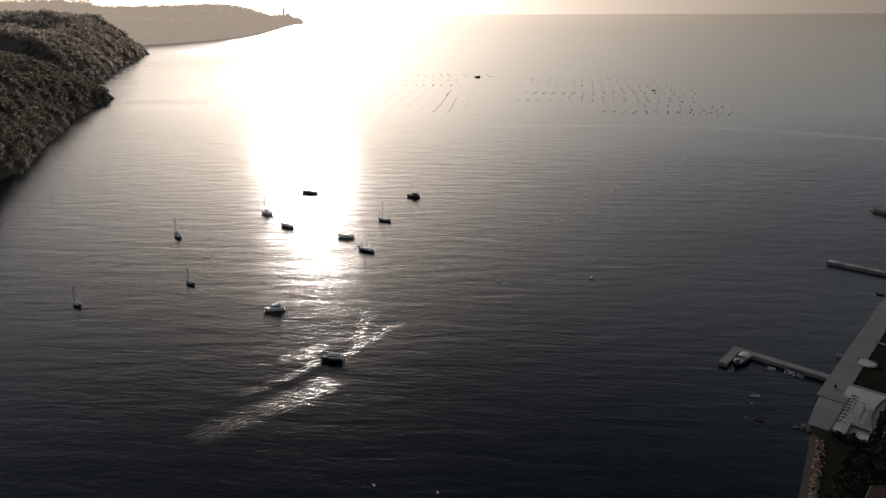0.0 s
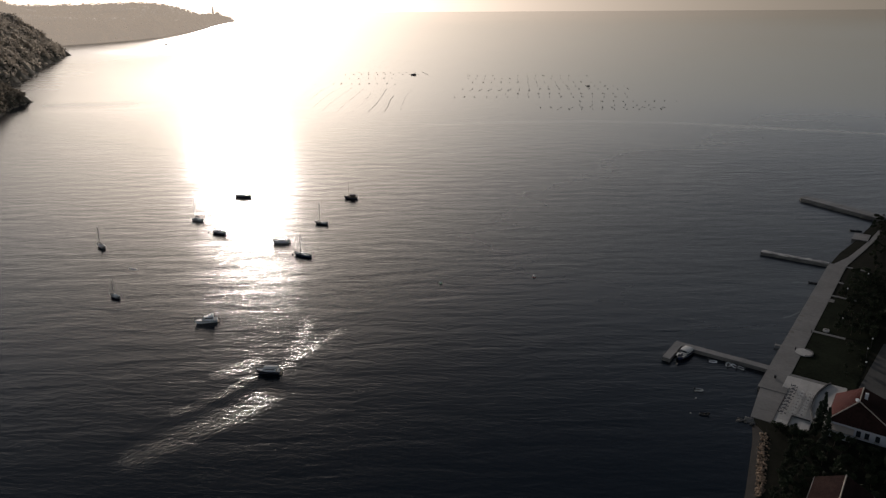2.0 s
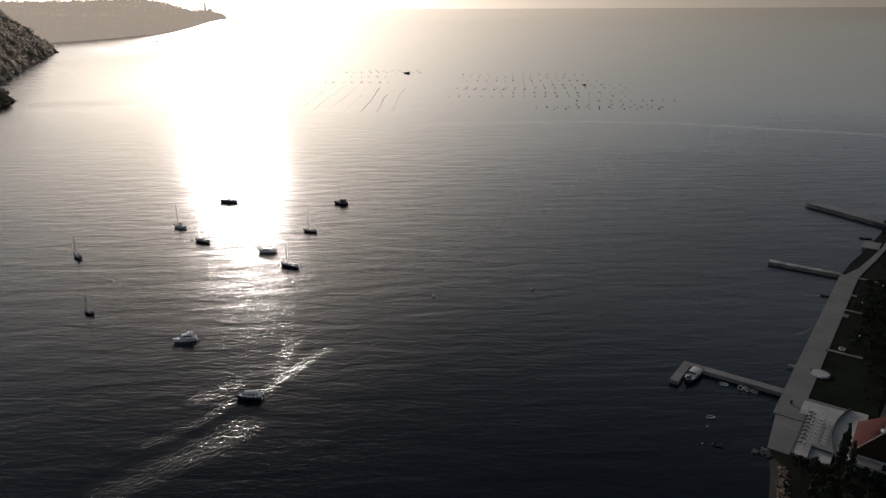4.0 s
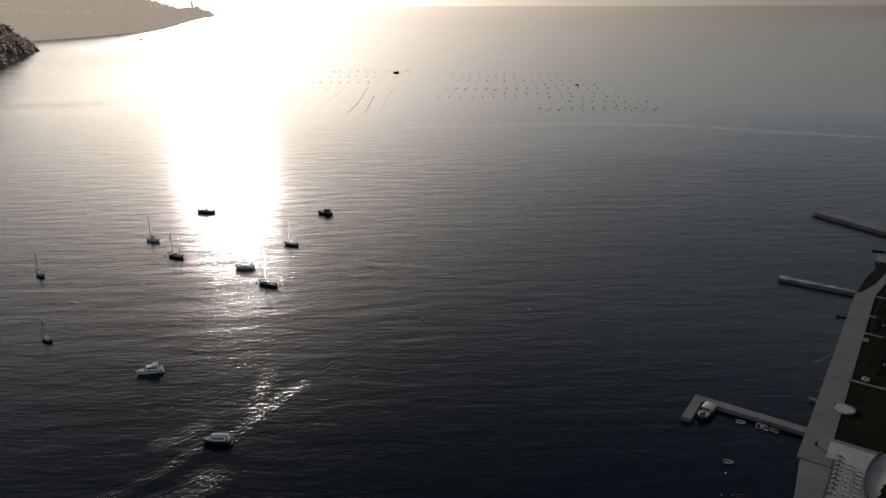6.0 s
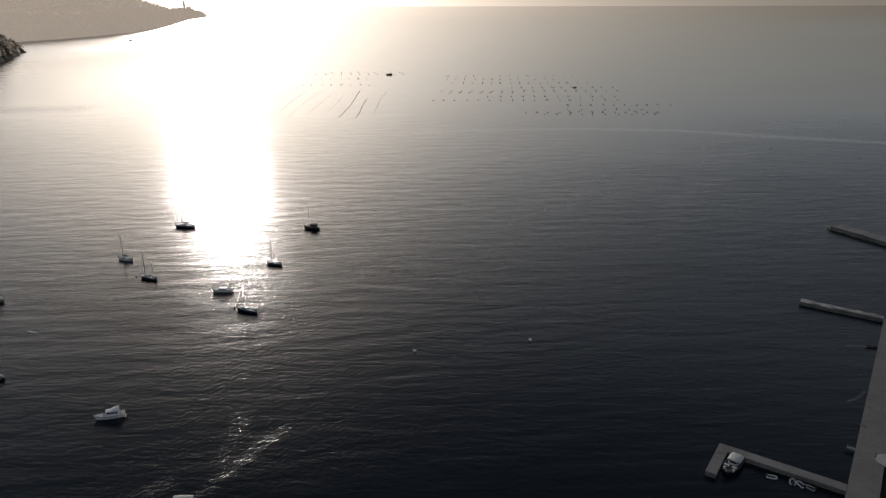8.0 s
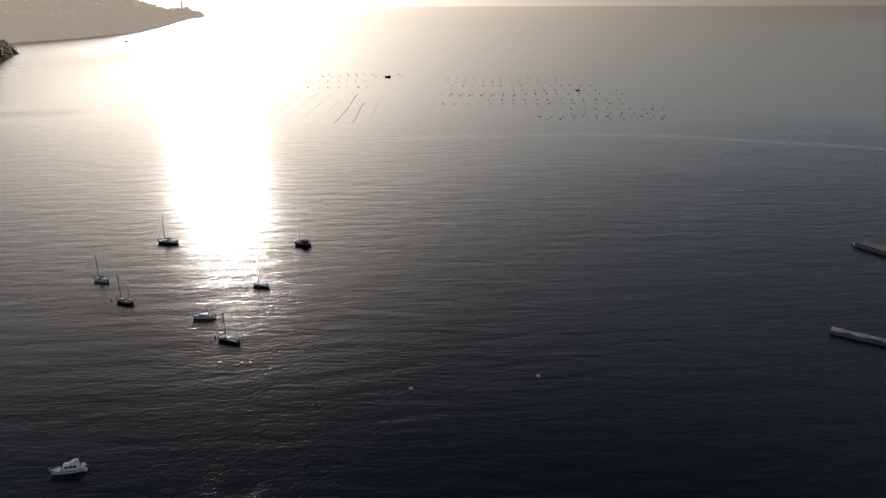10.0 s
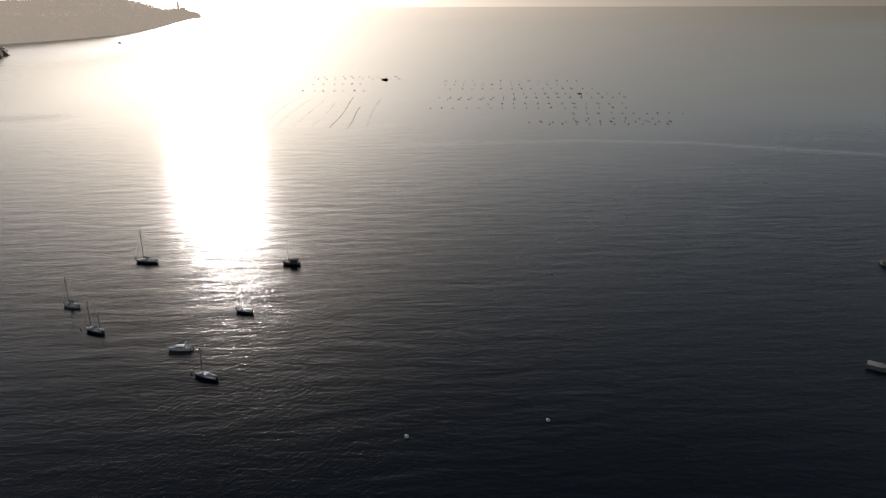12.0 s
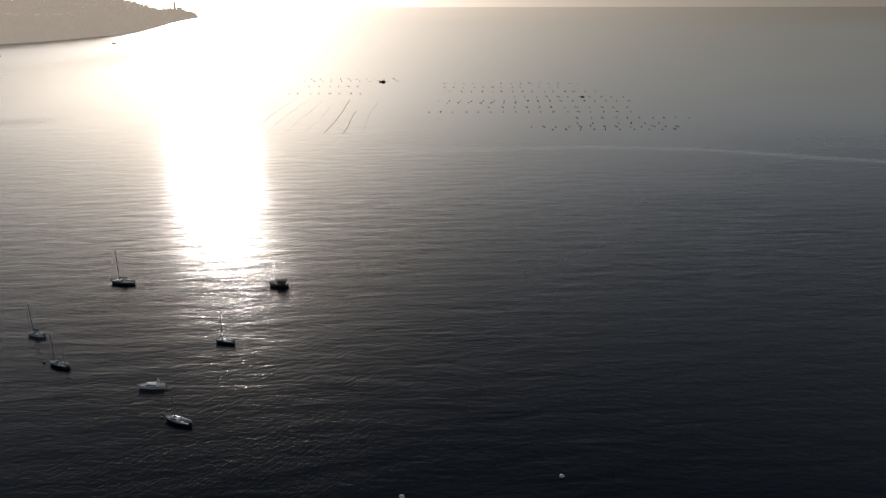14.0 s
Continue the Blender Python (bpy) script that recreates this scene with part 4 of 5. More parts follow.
    if arch:
        bm = bmesh.new()
        for k in range(8):
            a0, a1 = math.pi * k / 8, math.pi * (k + 1) / 8
            rod(bm, (-0.3 * length, beam * 0.42 * math.cos(a0), zb + 2.0 * math.sin(a0)), (-0.3 * length, beam * 0.42 * math.cos(a1), zb + 2.0 * math.sin(a1)), 0.07)
        part("radar_arch", bm, white_gel_mat, b)
    if mast:
        part("mast", rod(bmesh.new(), (0.1 * length, 0, zb), (0.09 * length, 0, mast), 0.08, 0.06), alu_mat, b)
    rail(b, edge, 8, 15, 0.55)
    part("swim_platform", box(bmesh.new(), -0.57 * length, -0.49 * length, -beam * 0.4, beam * 0.4, 0.12, 0.22, 0.03), deck_mat, b)
    outboard(b, -length * 0.53, 0, 0.45)
    for k, sx in enumerate((-0.25, 0.02)):
        bm = bmesh.new()
        blob(bm, (sx * length, -beam * 0.5 - 0.04, 0.45 * side), (0.12, 0.12, 0.3), 1)
        part("fender", bm, rubber_mat, b)
    return b


def wooden_workboat(x, y, heading, length, beam, side, label, mast=0.0, roof=1.9):
    b = thing("work_boat", pose(x, y, 0, 0, 0, heading), label, "work boat", "moored boats")
    shell, deck, edge = hull_shape(length, beam, side, rake=0.07, transom=0.78, flare=0.5)
    part("hull", shell, dark_hull_mat, b, smooth=True)
    part("deck", deck, deck_mat, b)
    part("rubbing_strake", rubbing_strake(edge, 0.07), wood_mat, b)
    zb = side * 0.86
    part("bulwark", box(bmesh.new(), -0.49 * length, -0.46 * length, -beam * 0.38, beam * 0.38, zb - 0.1, zb + 0.5, 0.03), dark_hull_mat, b)
    w_ = part("wheelhouse", trunk(-0.36 * length, 0.05 * length, beam * 0.32, beam * 0.3, zb, zb + roof, 0.06, 0.07), wood_mat, b)
    side_panes(w_, -0.32 * length, 0.0, beam * 0.305, beam * 0.29, zb + roof * 0.5, zb + roof * 0.84, 4)
    part("roof", box(bmesh.new(), -0.42 * length, 0.07 * length, -beam * 0.36, beam * 0.36, zb + roof - 0.02, zb + roof + 0.1, 0.04), canvas_mat, b)
    part("hatch", box(bmesh.new(), 0.14 * length, 0.26 * length, -0.45, 0.45, zb, zb + 0.4, 0.05), wood_mat, b)
    if mast:
        part("mast", rod(bmesh.new(), (0.14 * length, 0, zb), (0.13 * length, 0, mast), 0.09, 0.05), wood_mat, b)
        part("forestay", rod(bmesh.new(), (0.49 * length, 0, side * 1.25), (0.13 * length, 0, mast * 0.97), 0.025, sides=4), wire_mat, b)
    rail(b, edge, 9, 15, 0.5)
    return b


def dinghy(m, length, beam, label, tube_mat=white_gel_mat, floor_mat=rubber_mat, motor=True):
    """A small open boat: a rounded tube round three sides, a floor and a thwart."""
    b = thing("dinghy", m, label, "dinghy", "dinghies")
    r_ = beam * 0.115
    path = [(-length / 2, beam / 2 - r_)] + [(length * (0.12 + 0.38 * math.sin(k * math.pi / 16)), (beam / 2 - r_) * math.cos(k * math.pi / 16)) for k in range(17)] + [(-length / 2, -(beam / 2 - r_)), (-length / 2, beam / 2 - r_)]
    bm = bmesh.new()
    for (x0, y0), (x1, y1) in zip(path, path[1:]):
        rod(bm, (x0, y0, r_ * 0.9 + 0.12 * max(0, x0) / length), (x1, y1, r_ * 0.9 + 0.12 * max(0, x1) / length), r_, sides=8)
    part("tube", bm, tube_mat, b)
    part("floor", box(bmesh.new(), -length * 0.47, length * 0.36, -beam * 0.36, beam * 0.36, 0.02, 0.12), floor_mat, b)
    part("transom", box(bmesh.new(), -length * 0.48, -length * 0.44, -beam * 0.36, beam * 0.36, 0.0, r_ * 2.1), floor_mat, b)
    part("thwart", box(bmesh.new(), -length * 0.1, length * 0.0, -beam * 0.36, beam * 0.36, r_ * 1.3, r_ * 1.5), wood_mat, b)
    if motor:
        outboard(b, -length * 0.45, 0, 0.15)
    return b


def mooring_buoy(x, y, r_, mat_, label, band=None):
    b = thing("mooring_buoy", pose(x, y, 0), label, "buoy", "mooring buoys")
    part("float", blob(bmesh.new(), (0, 0, r_ * 0.35), (r_, r_, r_ * 0.9), 2), mat_, b, smooth=True)
    part("ring", rod(bmesh.new(), (0, 0, r_ * 1.1), (0, 0, r_ * 1.45), r_ * 0.16), rubber_mat, b)
    if band:
        part("band", rod(bmesh.new(), (0, 0, r_ * 0.15), (0, 0, r_ * 0.42), r_ * 1.03, r_ * 1.03, 20), band, b)
    return b


sailboat(-127.9, 400.0, 172, 10.6, 3.4, 1.15, 14.8, "large white sailing yacht with furled sail under dark cover", hull_mat=dark_hull_mat)
sailboat(-138.0, 354.0, 165, 7.2, 2.5, 0.95, 12.0, "small white sailing yacht with a dark boom cover")
sailboat(-119.8, 333.3, 157, 8.4, 2.7, 1.05, 11.2, "two-masted ketch with dark hull and white deck", hull_mat=dark_hull_mat, mizzen=7.6, mast_at=0.16, boom=False)
motor_cruiser(-85.9, 319.9, 182, 8.0, 2.7, 1.1, "white motor boat with low cabin and aft arch", cabin_from=-0.26, cabin_to=0.2, cabin=0.7, fly=False, arch=True, mast=0.0)
sailboat(-71.8, 302.2, 157, 9.0, 2.9, 1.05, 10.2, "blue-hulled yacht with a bare pale deck and slim mast", hull_mat=blue_hull_mat, hood=False, boom=False, stays=True, cover=pale_canvas_mat)
sailboat(-72.2, 348.7, 166, 7.0, 2.4, 0.95, 11.2, "small dark sailing boat lying in the sun glitter", hull_mat=dark_hull_mat, hood=False, boom=False, cabin=0.4)
wooden_workboat(-64.5, 397.0, 177, 7.8, 2.9, 1.1, "dark wooden boat with a boxy wheelhouse and mast", mast=11.0, roof=1.4)
sailboat(-168.1, 312.3, 138, 7.6, 2.6, 1.0, 9.8, "sailing yacht with a raised cockpit hood", hull_mat=dark_hull_mat)
sailboat(-134.5, 254.8, 148, 5.6, 2.1, 0.85, 7.4, "little sailing boat with a white cabin", hull_mat=dark_hull_mat, boom=False, hood=False)
sailboat(-168.0, 229.8, 146, 6.0, 2.2, 0.9, 8.2, "little sailing boat with white cabin and dark hull", hull_mat=dark_hull_mat, boom=False, hood=True, cover=pale_canvas_mat)
motor_cruiser(-91.4, 233.3, 197, 8.0, 3.0, 1.2, "white cabin cruiser with a flybridge", cabin_from=-0.36, cabin_to=0.2)
motor_cruiser(-59.9, 198.0, 181, 7.6, 2.8, 1.2, "dark-hulled cabin boat with a long white top", hull_mat=dark_hull_mat, cabin_from=-0.34, cabin_to=0.24, cabin=1.05, canopy=True, fly=False)
wooden_workboat(-74.4, 1067, 178, 8.4, 3.0, 1.1, "mussel farm work boat with a flat roof", roof=0.9)
wooden_workboat(156.9, 927.3, 0, 4.4, 1.6, 0.55, "low work boat among the mussel floats", roof=0.5)
wooden_workboat(-722, 1770, 20, 9.0, 3.0, 1.2, "small fishing boat far off below the cape", roof=1.8)
k_ = thing("paddle_board", pose(-140.8, 285.1, 0, 0, 0, 165), "slim pale kayak adrift on a mooring", "kayak", "moored boats")
part("hull", blob(bmesh.new(), (0, 0, 0.08), (2.3, 0.38, 0.2), 2), white_gel_mat, k_, smooth=True)
part("cockpit", blob(bmesh.new(), (-0.2, 0, 0.2), (0.6, 0.24, 0.1), 2), rubber_mat, k_, smooth=True)

mooring_buoy(-9.1, 271.2, 0.62, buoy_mat, "round white mooring buoy with a green band", green_buoy_mat)
mooring_buoy(29.2, 278.5, 0.62, buoy_mat, "round white mooring buoy with a red band", red_buoy_mat)
for x, y in ((-33.1, 138.0), (-17.7, 137.1), (-125.4, 335.1), (-76.8, 304.2), (239.6, 579.8), (67.0, 186.1), (63.2, 178.3), (285, 545)):
    mooring_buoy(x, y, 0.2 if 60 < x < 70 else 0.36, float_mat if x > 200 or x < -60 else buoy_mat, "small round mooring float on the water")

# boats at the small pier
open_boat = motor_cruiser(0, 0, 0, 8.8, 3.9, 1.1, "open motor boat with blue hull and round canvas top", hull_mat=blue_hull_mat, cabin_from=-0.3, cabin_to=0.02, cabin=0.9, canopy=True, fly=False, deck_top=canvas_mat, top_mat=pale_canvas_mat)
for x0, x1, y0, y1 in ((0.9, 1.5, -1.5, -0.3), (0.9, 1.5, 0.3, 1.5), (1.9, 2.9, -1.3, -0.8), (1.9, 2.9, 0.8, 1.3)):
    part("seat", box(bmesh.new(), x0, x1, y0, y1, 0.95, 1.4, 0.06), pale_canvas_mat, open_boat)
open_boat.matrix_world = SHORE @ pose(-24.2, 7.8, 0, 0, 0, -96)
for x, y, turn, lab, tube in ((78.9, 207.7, -20, "white inflatable dinghy tied to the pier", white_gel_mat), (83.0, 205.9, 66, "pale dinghy with a covered floor tied to the pier", pale_canvas_mat), (84.5, 205.0, 106, "white inflatable dinghy tied to the pier", white_gel_mat), (86.1, 203.8, 132, "narrow grey dinghy tied to the pier", grey_gel_mat), (69.2, 190.4, -10, "pale dinghy on a running mooring", grey_gel_mat), (66.6, 177.6, 172, "dark dinghy on a running mooring", rubber_mat)):
    dinghy(pose(x, y, 0, 0, 0, turn), 2.2, 1.5, lab, tube)
dinghy(SHORE @ pose(-1.4, 98, 0, 0, 0, 15), 3.6, 1.6, "dark dinghy tied up below the promenade", rubber_mat)
dinghy(SHORE @ pose(2.9, 182.3, 0, 0, 0, 20), 5.2, 2.0, "dark open boat lying beside the boat quay", rubber_mat)
ladder = shore("bathing_ladder", "steel bathing ladder with a small landing", "ladder", at=(-1.1, 31.8, 0))
part("landing", box(bmesh.new(), -0.9, 1.05, -0.6, 0.6, 0.7, 0.85, 0.02), pier_mat, ladder)
for sy in (-0.35, 0.35):
    part("rail", rod(bmesh.new(), (-0.9, sy, -0.8), (-0.9, sy, 1.7), 0.03), alu_mat, ladder)
for k in range(5):
    part("rung", rod(bmesh.new(), (-0.9, -0.35, -0.6 + 0.3 * k), (-0.9, 0.35, -0.6 + 0.3 * k), 0.025), alu_mat, ladder)

# ---- mussel farm: straight lines of floats ----
def float_line(spots, r_, label, long=1.0):
    bm = bmesh.new()
    for x, y in spots:
        blob(bm, (x, y, 0.1), (r_, r_ * long, r_ * 0.7), 1)
    ob = part("float_line", bm, float_mat)
    return tagged(ob, label, "mussel floats", "mussel lines", "stuff")


rng = random.Random(5)
for k, (x, y0, y1, close) in enumerate(((-190, 800, 905, 9), (-174.5, 796, 914, 6), (-158.5, 744, 911, 5), (-143.5, 726, 911, 6), (-127, 726, 911, 6), (-111, 722, 864, 7), (-95.5, 721, 903, 3.0), (-81, 721, 834, 3.2), (-66, 721, 896, 6))):
    n_ = int((y1 - y0) / close)
    float_line([(x + rng.uniform(-0.4, 0.4) + 1.2 * math.sin(i / n_ * 5 + k), y0 + (y1 - y0) * i / n_ + rng.uniform(-0.6, 0.6)) for i in range(n_ + 1) if rng.random() < 0.9],
               0.25 if close > 4 else 0.32, "line of dark floats holding mussel ropes", 1.0 if close > 4 else 2.2)
for x0, x1, y, step in ((-170, -61, 1100, 12), (-176, -50, 1076, 12), (-198, -86, 957, 12), (-160, -90, 1022, 12),
                        (6, 180, 1050, 12), (6, 150, 1013, 11.5), (12, 193, 972, 12), (82, 210, 929, 12), (-3, 204, 898, 12), (6, 90, 884, 12), (50, 190, 854, 12.5), (-12, 189, 826, 12.2), (127, 232, 791, 11.5), (122, 206, 763, 12), (79, 214, 746, 10.5), (95, 207, 734, 11.5)):
    for dy in (0, 3.5):
        float_line([(x + rng.uniform(-1.5, 1.5), y + dy + rng.uniform(-1, 1)) for x in np.arange(x0, x1, step) if rng.random() < (0.9 if dy == 0 else 0.35)],
                   0.68, "row of dark floats over the mussel beds")

# ---- town at the tip of the cape ----
def simple_house(x, y, z, w_, d_, h_, turn, label="old house with a tiled roof on the cape, paled by painted haze"):
    hs = thing("town_house", pose(x, y, z, 0, 0, turn), label, "house", "houses on the cape")
    # wall and roof share the cape's painted haze glow
    part("wall", box(bmesh.new(), -w_ / 2, w_ / 2, -d_ / 2, d_ / 2, -12, h_), painted_haze_mat, hs)
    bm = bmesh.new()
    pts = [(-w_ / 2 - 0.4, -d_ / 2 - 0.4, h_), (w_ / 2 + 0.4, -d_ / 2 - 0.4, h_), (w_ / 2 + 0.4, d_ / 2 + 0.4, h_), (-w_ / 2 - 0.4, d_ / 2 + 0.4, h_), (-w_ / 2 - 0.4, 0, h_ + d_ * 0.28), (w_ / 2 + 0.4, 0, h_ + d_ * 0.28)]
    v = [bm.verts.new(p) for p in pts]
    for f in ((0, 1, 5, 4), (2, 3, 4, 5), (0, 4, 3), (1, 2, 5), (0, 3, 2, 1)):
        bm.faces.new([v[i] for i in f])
    part("roof", bm, painted_haze_mat, hs)
    return hs


rng = random.Random(9)
for k in range(26):
    q = k / 25
    x, y = -1098 - 20 * q + rng.uniform(-24, 14), 3230 + 270 * q + rng.uniform(-20, 20)
    base = 32 - 24 * q
    simple_house(x, y, base, rng.uniform(9, 16), rng.uniform(8, 11), rng.uniform(4, 8), rng.uniform(0, 180))
church = thing("church", pose(-1112, 3330, 32, 0, 0, 30), "old stone church with a tall bell tower on the cape", "church")
# walls, roofs and spire take the glow that paints haze on the cape
part("nave", box(bmesh.new(), -8, 10, -6, 6, -8, 8), painted_haze_mat, church)
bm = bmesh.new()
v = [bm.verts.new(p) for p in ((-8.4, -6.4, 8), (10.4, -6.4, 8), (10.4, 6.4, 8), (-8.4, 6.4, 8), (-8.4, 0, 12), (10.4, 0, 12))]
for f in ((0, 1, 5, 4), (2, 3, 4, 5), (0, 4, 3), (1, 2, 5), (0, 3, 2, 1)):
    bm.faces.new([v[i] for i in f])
part("roof", bm, painted_haze_mat, church)
tw = part("tower", box(bmesh.new(), -21, -13.5, -3.75, 3.75, -8, 26, 0.2), painted_haze_mat, church)
part("belfry", box(bmesh.new(), -20.6, -13.9, -3.4, 3.4, 26, 31, 0.2), painted_haze_mat, tw)
part("spire", rod(bmesh.new(), (-17.2, 0, 31), (-17.2, 0, 41), 4.2, 0.1, 8), painted_haze_mat, tw)


# ---- restaurant and house ----
def tile_courses(bm, point, across):
    """Corrugated tile courses, each lapping the one below; point(k up the slope, q along it, lift)."""
    last = None
    for i in range(16):
        for k, up in ((i / 16, 0.06), ((i + 1) / 16, 0.0)):
            course = [bm.verts.new(point(k, j / across, up + (0.05 if j % 2 else 0.0))) for j in range(across + 1)]
            if last:
                for j in range(across):
                    bm.faces.new((last[j], last[j + 1], course[j + 1], course[j]))
            last = course


def gable_house(name, label, x0, x1, y0, y1, eave, ridge, ridge_x, wall_mat_, windows, at_z=1.0, seaward=red_tile_mat, hip=0.0):
    """A house with its ridge along the quay; windows: (wall, place along it, sill, width, height)."""
    h = shore(name, label, "house")
    part("wall", box(bmesh.new(), x0, x1, y0, y1, at_z - 0.4, eave), wall_mat_, h)
    for yy in (y1,) if hip else (y0, y1):
        bm = bmesh.new()
        s_ = 0.3 if yy == y0 else -0.3
        front = [bm.verts.new(p) for p in ((x0, yy, eave), (x1, yy, eave), (ridge_x, yy, ridge - 0.15))]
        back = [bm.verts.new(p) for p in ((x0, yy + s_, eave), (x1, yy + s_, eave), (ridge_x, yy + s_, ridge - 0.15))]
        bm.faces.new(front)
        bm.faces.new(back[::-1])
        for i in range(3):
            bm.faces.new((front[i], front[(i + 1) % 3], back[(i + 1) % 3], back[i]))
        part("gable", bm, wall_mat_, h)
    over = 0.55
    for edge_x, sign in ((x0 - over, 1), (x1 + over, -1)):
        slope_z = eave - over * (ridge - eave) / abs(ridge_x - (x0 if sign > 0 else x1))
        # the ridge stops short where the roof is hipped
        ends = (y0 - 0.5 + hip, y1 + 0.5)

        def slope_point(k, q, up=0.0):
            lo = y0 - 0.5 + (ends[0] - y0 + 0.5) * k
            return (edge_x + (ridge_x - edge_x) * k, lo + (ends[1] - lo) * q, slope_z + (ridge - slope_z) * k + up)

        bm = bmesh.new()
        tile_courses(bm, slope_point, int((y1 - y0 + 1.0) / 0.42) * 2)
        # beside red tile, the dark landward slope is painted shade
        part("roof_slope", bm, seaward if sign > 0 else old_and_shaded_tile_mat, h)
        bm = bmesh.new()
        q = [slope_point(0, 0, -0.12), slope_point(0, 1, -0.12), slope_point(1, 1, -0.12), slope_point(1, 0, -0.12)]
        low = [bm.verts.new(p) for p in q]
        high = [bm.verts.new((p[0], p[1], p[2] + 0.1)) for p in q]
        bm.faces.new(low[::-1])
        bm.faces.new(high)
        for i in range(4):
            bm.faces.new((low[i], low[(i + 1) % 4], high[(i + 1) % 4], high[i]))
        part("roof_board", bm, wood_mat, h)
        part("gutter", rod(bmesh.new(), (edge_x - sign * 0.06, y0 - 0.5, slope_z - 0.02), (edge_x - sign * 0.06, y1 + 0.5, slope_z - 0.02), 0.08), alu_mat, h)
    if hip:
        def hip_point(k, q, up=0.0):
            lo, hi = (e_ + (ridge_x - e_) * k for e_ in (x0 - over, x1 + over))
            return (lo + (hi - lo) * q, y0 - 0.5 + hip * k, slope_z + (ridge - slope_z) * k + up)

        bm = bmesh.new()
        tile_courses(bm, hip_point, int((x1 - x0) / 0.42) * 2)
        # the hip faces away from the sun: its shade is in the tile colour
        part("roof_slope", bm, old_and_shaded_tile_mat, h, "hipped end of the tiled roof with shade painted into its tiles")
    bm = bmesh.new()
    runs = [((ridge_x, y0 - 0.5 + hip, ridge + 0.06), (ridge_x, y1 + 0.5, ridge + 0.06))]
    if hip:
        runs += [((e_, y0 - 0.5, slope_z + 0.06), (ridge_x, y0 - 0.5 + hip, ridge + 0.06)) for e_ in (x0 - over, x1 + over)]
    for p, q in runs:
        p, q = Vector(p), Vector(q)
        n_ = int((q - p).length / 0.5)
        for i in range(n_):
            rod(bm, p.lerp(q, i / n_), p.lerp(q, (i + 0.95) / n_), 0.17, 0.15, 8)
    part("ridge_cap", bm, town_mat, h, "pale mortared ridge tiles")
    for wall, place, sill, ww, hh in windows:
        win = new("window")
        win.parent = h
        if wall == "front":
            win.matrix_local = pose(place, y0, sill)
        else:
            win.matrix_local = pose(x0, place, sill, 0, 0, -90)
        part("frame", box(bmesh.new(), -ww / 2 - 0.08, ww / 2 + 0.08, -0.06, 0.1, -0.08, hh + 0.08), grey_gel_mat, win)
        part("pane", box(bmesh.new(), -ww / 2, ww / 2, -0.075, -0.05, 0, hh), glass_mat, win)
        part("sill", box(bmesh.new(), -ww / 2 - 0.15, ww / 2 + 0.15, -0.22, 0.02, -0.16, -0.08), town_mat, win)
    return h


inn = gable_house("restaurant", "white restaurant building with a red tiled gable roof", 20.2, 36.5, -12.6, 2.6, 4.4, 8.0, 25.8, plaster_mat,
                  [("front", w_, 1.7, 1.0, 1.7) for w_ in (27.3, 29.2, 31.6, 34.2)] + [("side", s_, 1.6, 1.6, 1.9) for s_ in (-9.5, -5.5, -1.5)], hip=7.5)
part("chimney", box(bmesh.new(), 26.6, 27.4, -2.6, -1.8, 6.5, 9.2, 0.04), plaster_mat, inn)
part("satellite_dish", rod(bmesh.new(), (25.3, -5.6, 8.3), (25.1, -5.8, 8.45), 0.5, 0.42, 20), white_gel_mat, inn)
part("lean_to", box(bmesh.new(), 20.4, 26.0, -15.4, -12.65, 0.7, 3.3, 0.05), plaster_mat, inn)
part("lean_to_roof", box(bmesh.new(), 20.1, 26.3, -15.8, -12.65, 3.3, 3.5, 0.04), town_mat, inn)
gable_house("house", "low house with a weathered red tiled roof among trees", 22.0, 33.0, -52.0, -39.5, 3.6, 6.4, 27.5, plaster_mat, [("side", -46, 1.6, 1.1, 1.2), ("front", 26, 1.6, 1.1, 1.2)], seaward=old_and_shaded_tile_mat)
gable_house("house", "tiled house standing back in the park trees", 44.0, 56.0, -30, -16, 5.4, 8.6, 50, plaster_mat, [("side", -24, 1.6, 1.1, 1.4)], seaward=old_and_shaded_tile_mat)
gable_house("house", "tiled house standing back in the park trees", 60.0, 72.0, 20, 38, 5.6, 9.0, 66, plaster_mat, [("side", 26, 1.6, 1.1, 1.4), ("side", 32, 1.6, 1.1, 1.4)])


# ---- terrace furniture ----
def cafe_table(mat_, label):
    t = thing("cafe_table", Matrix(), label, "table", "terrace tables")
    part("tabletop", box(bmesh.new(), -0.42, 0.42, -0.42, 0.42, 0.71, 0.75, 0.01), mat_, t)
    part("pedestal", rod(bmesh.new(), (0, 0, 0.03), (0, 0, 0.71), 0.04), alu_mat, t)
    part("base", box(bmesh.new(), -0.25, 0.25, -0.25, 0.25, 0, 0.03), alu_mat, t)
    return t


def cafe_chair(mat_, label):
    c = thing("cafe_chair", Matrix(), label, "chair", "terrace chairs")
    part("seat", box(bmesh.new(), -0.23, 0.23, -0.22, 0.22, 0.42, 0.46, 0.01), mat_, c)
    part("backrest", box(bmesh.new(), -0.26, -0.22, -0.22, 0.22, 0.46, 0.86, 0.01), mat_, c)
    for sx in (-0.2, 0.2):
        for sy in (-0.19, 0.19):
            part("leg", rod(bmesh.new(), (sx, sy, 0), (sx, sy, 0.42), 0.02, sides=6), alu_mat, c)
    return c


dark_table = cafe_table(canvas_mat, "dark square cafe table on the paved terrace")
pale_table = cafe_table(grey_gel_mat, "white square cafe table on the paved terrace")
dark_chair = cafe_chair(canvas_mat, "dark cafe chair drawn up to a table")
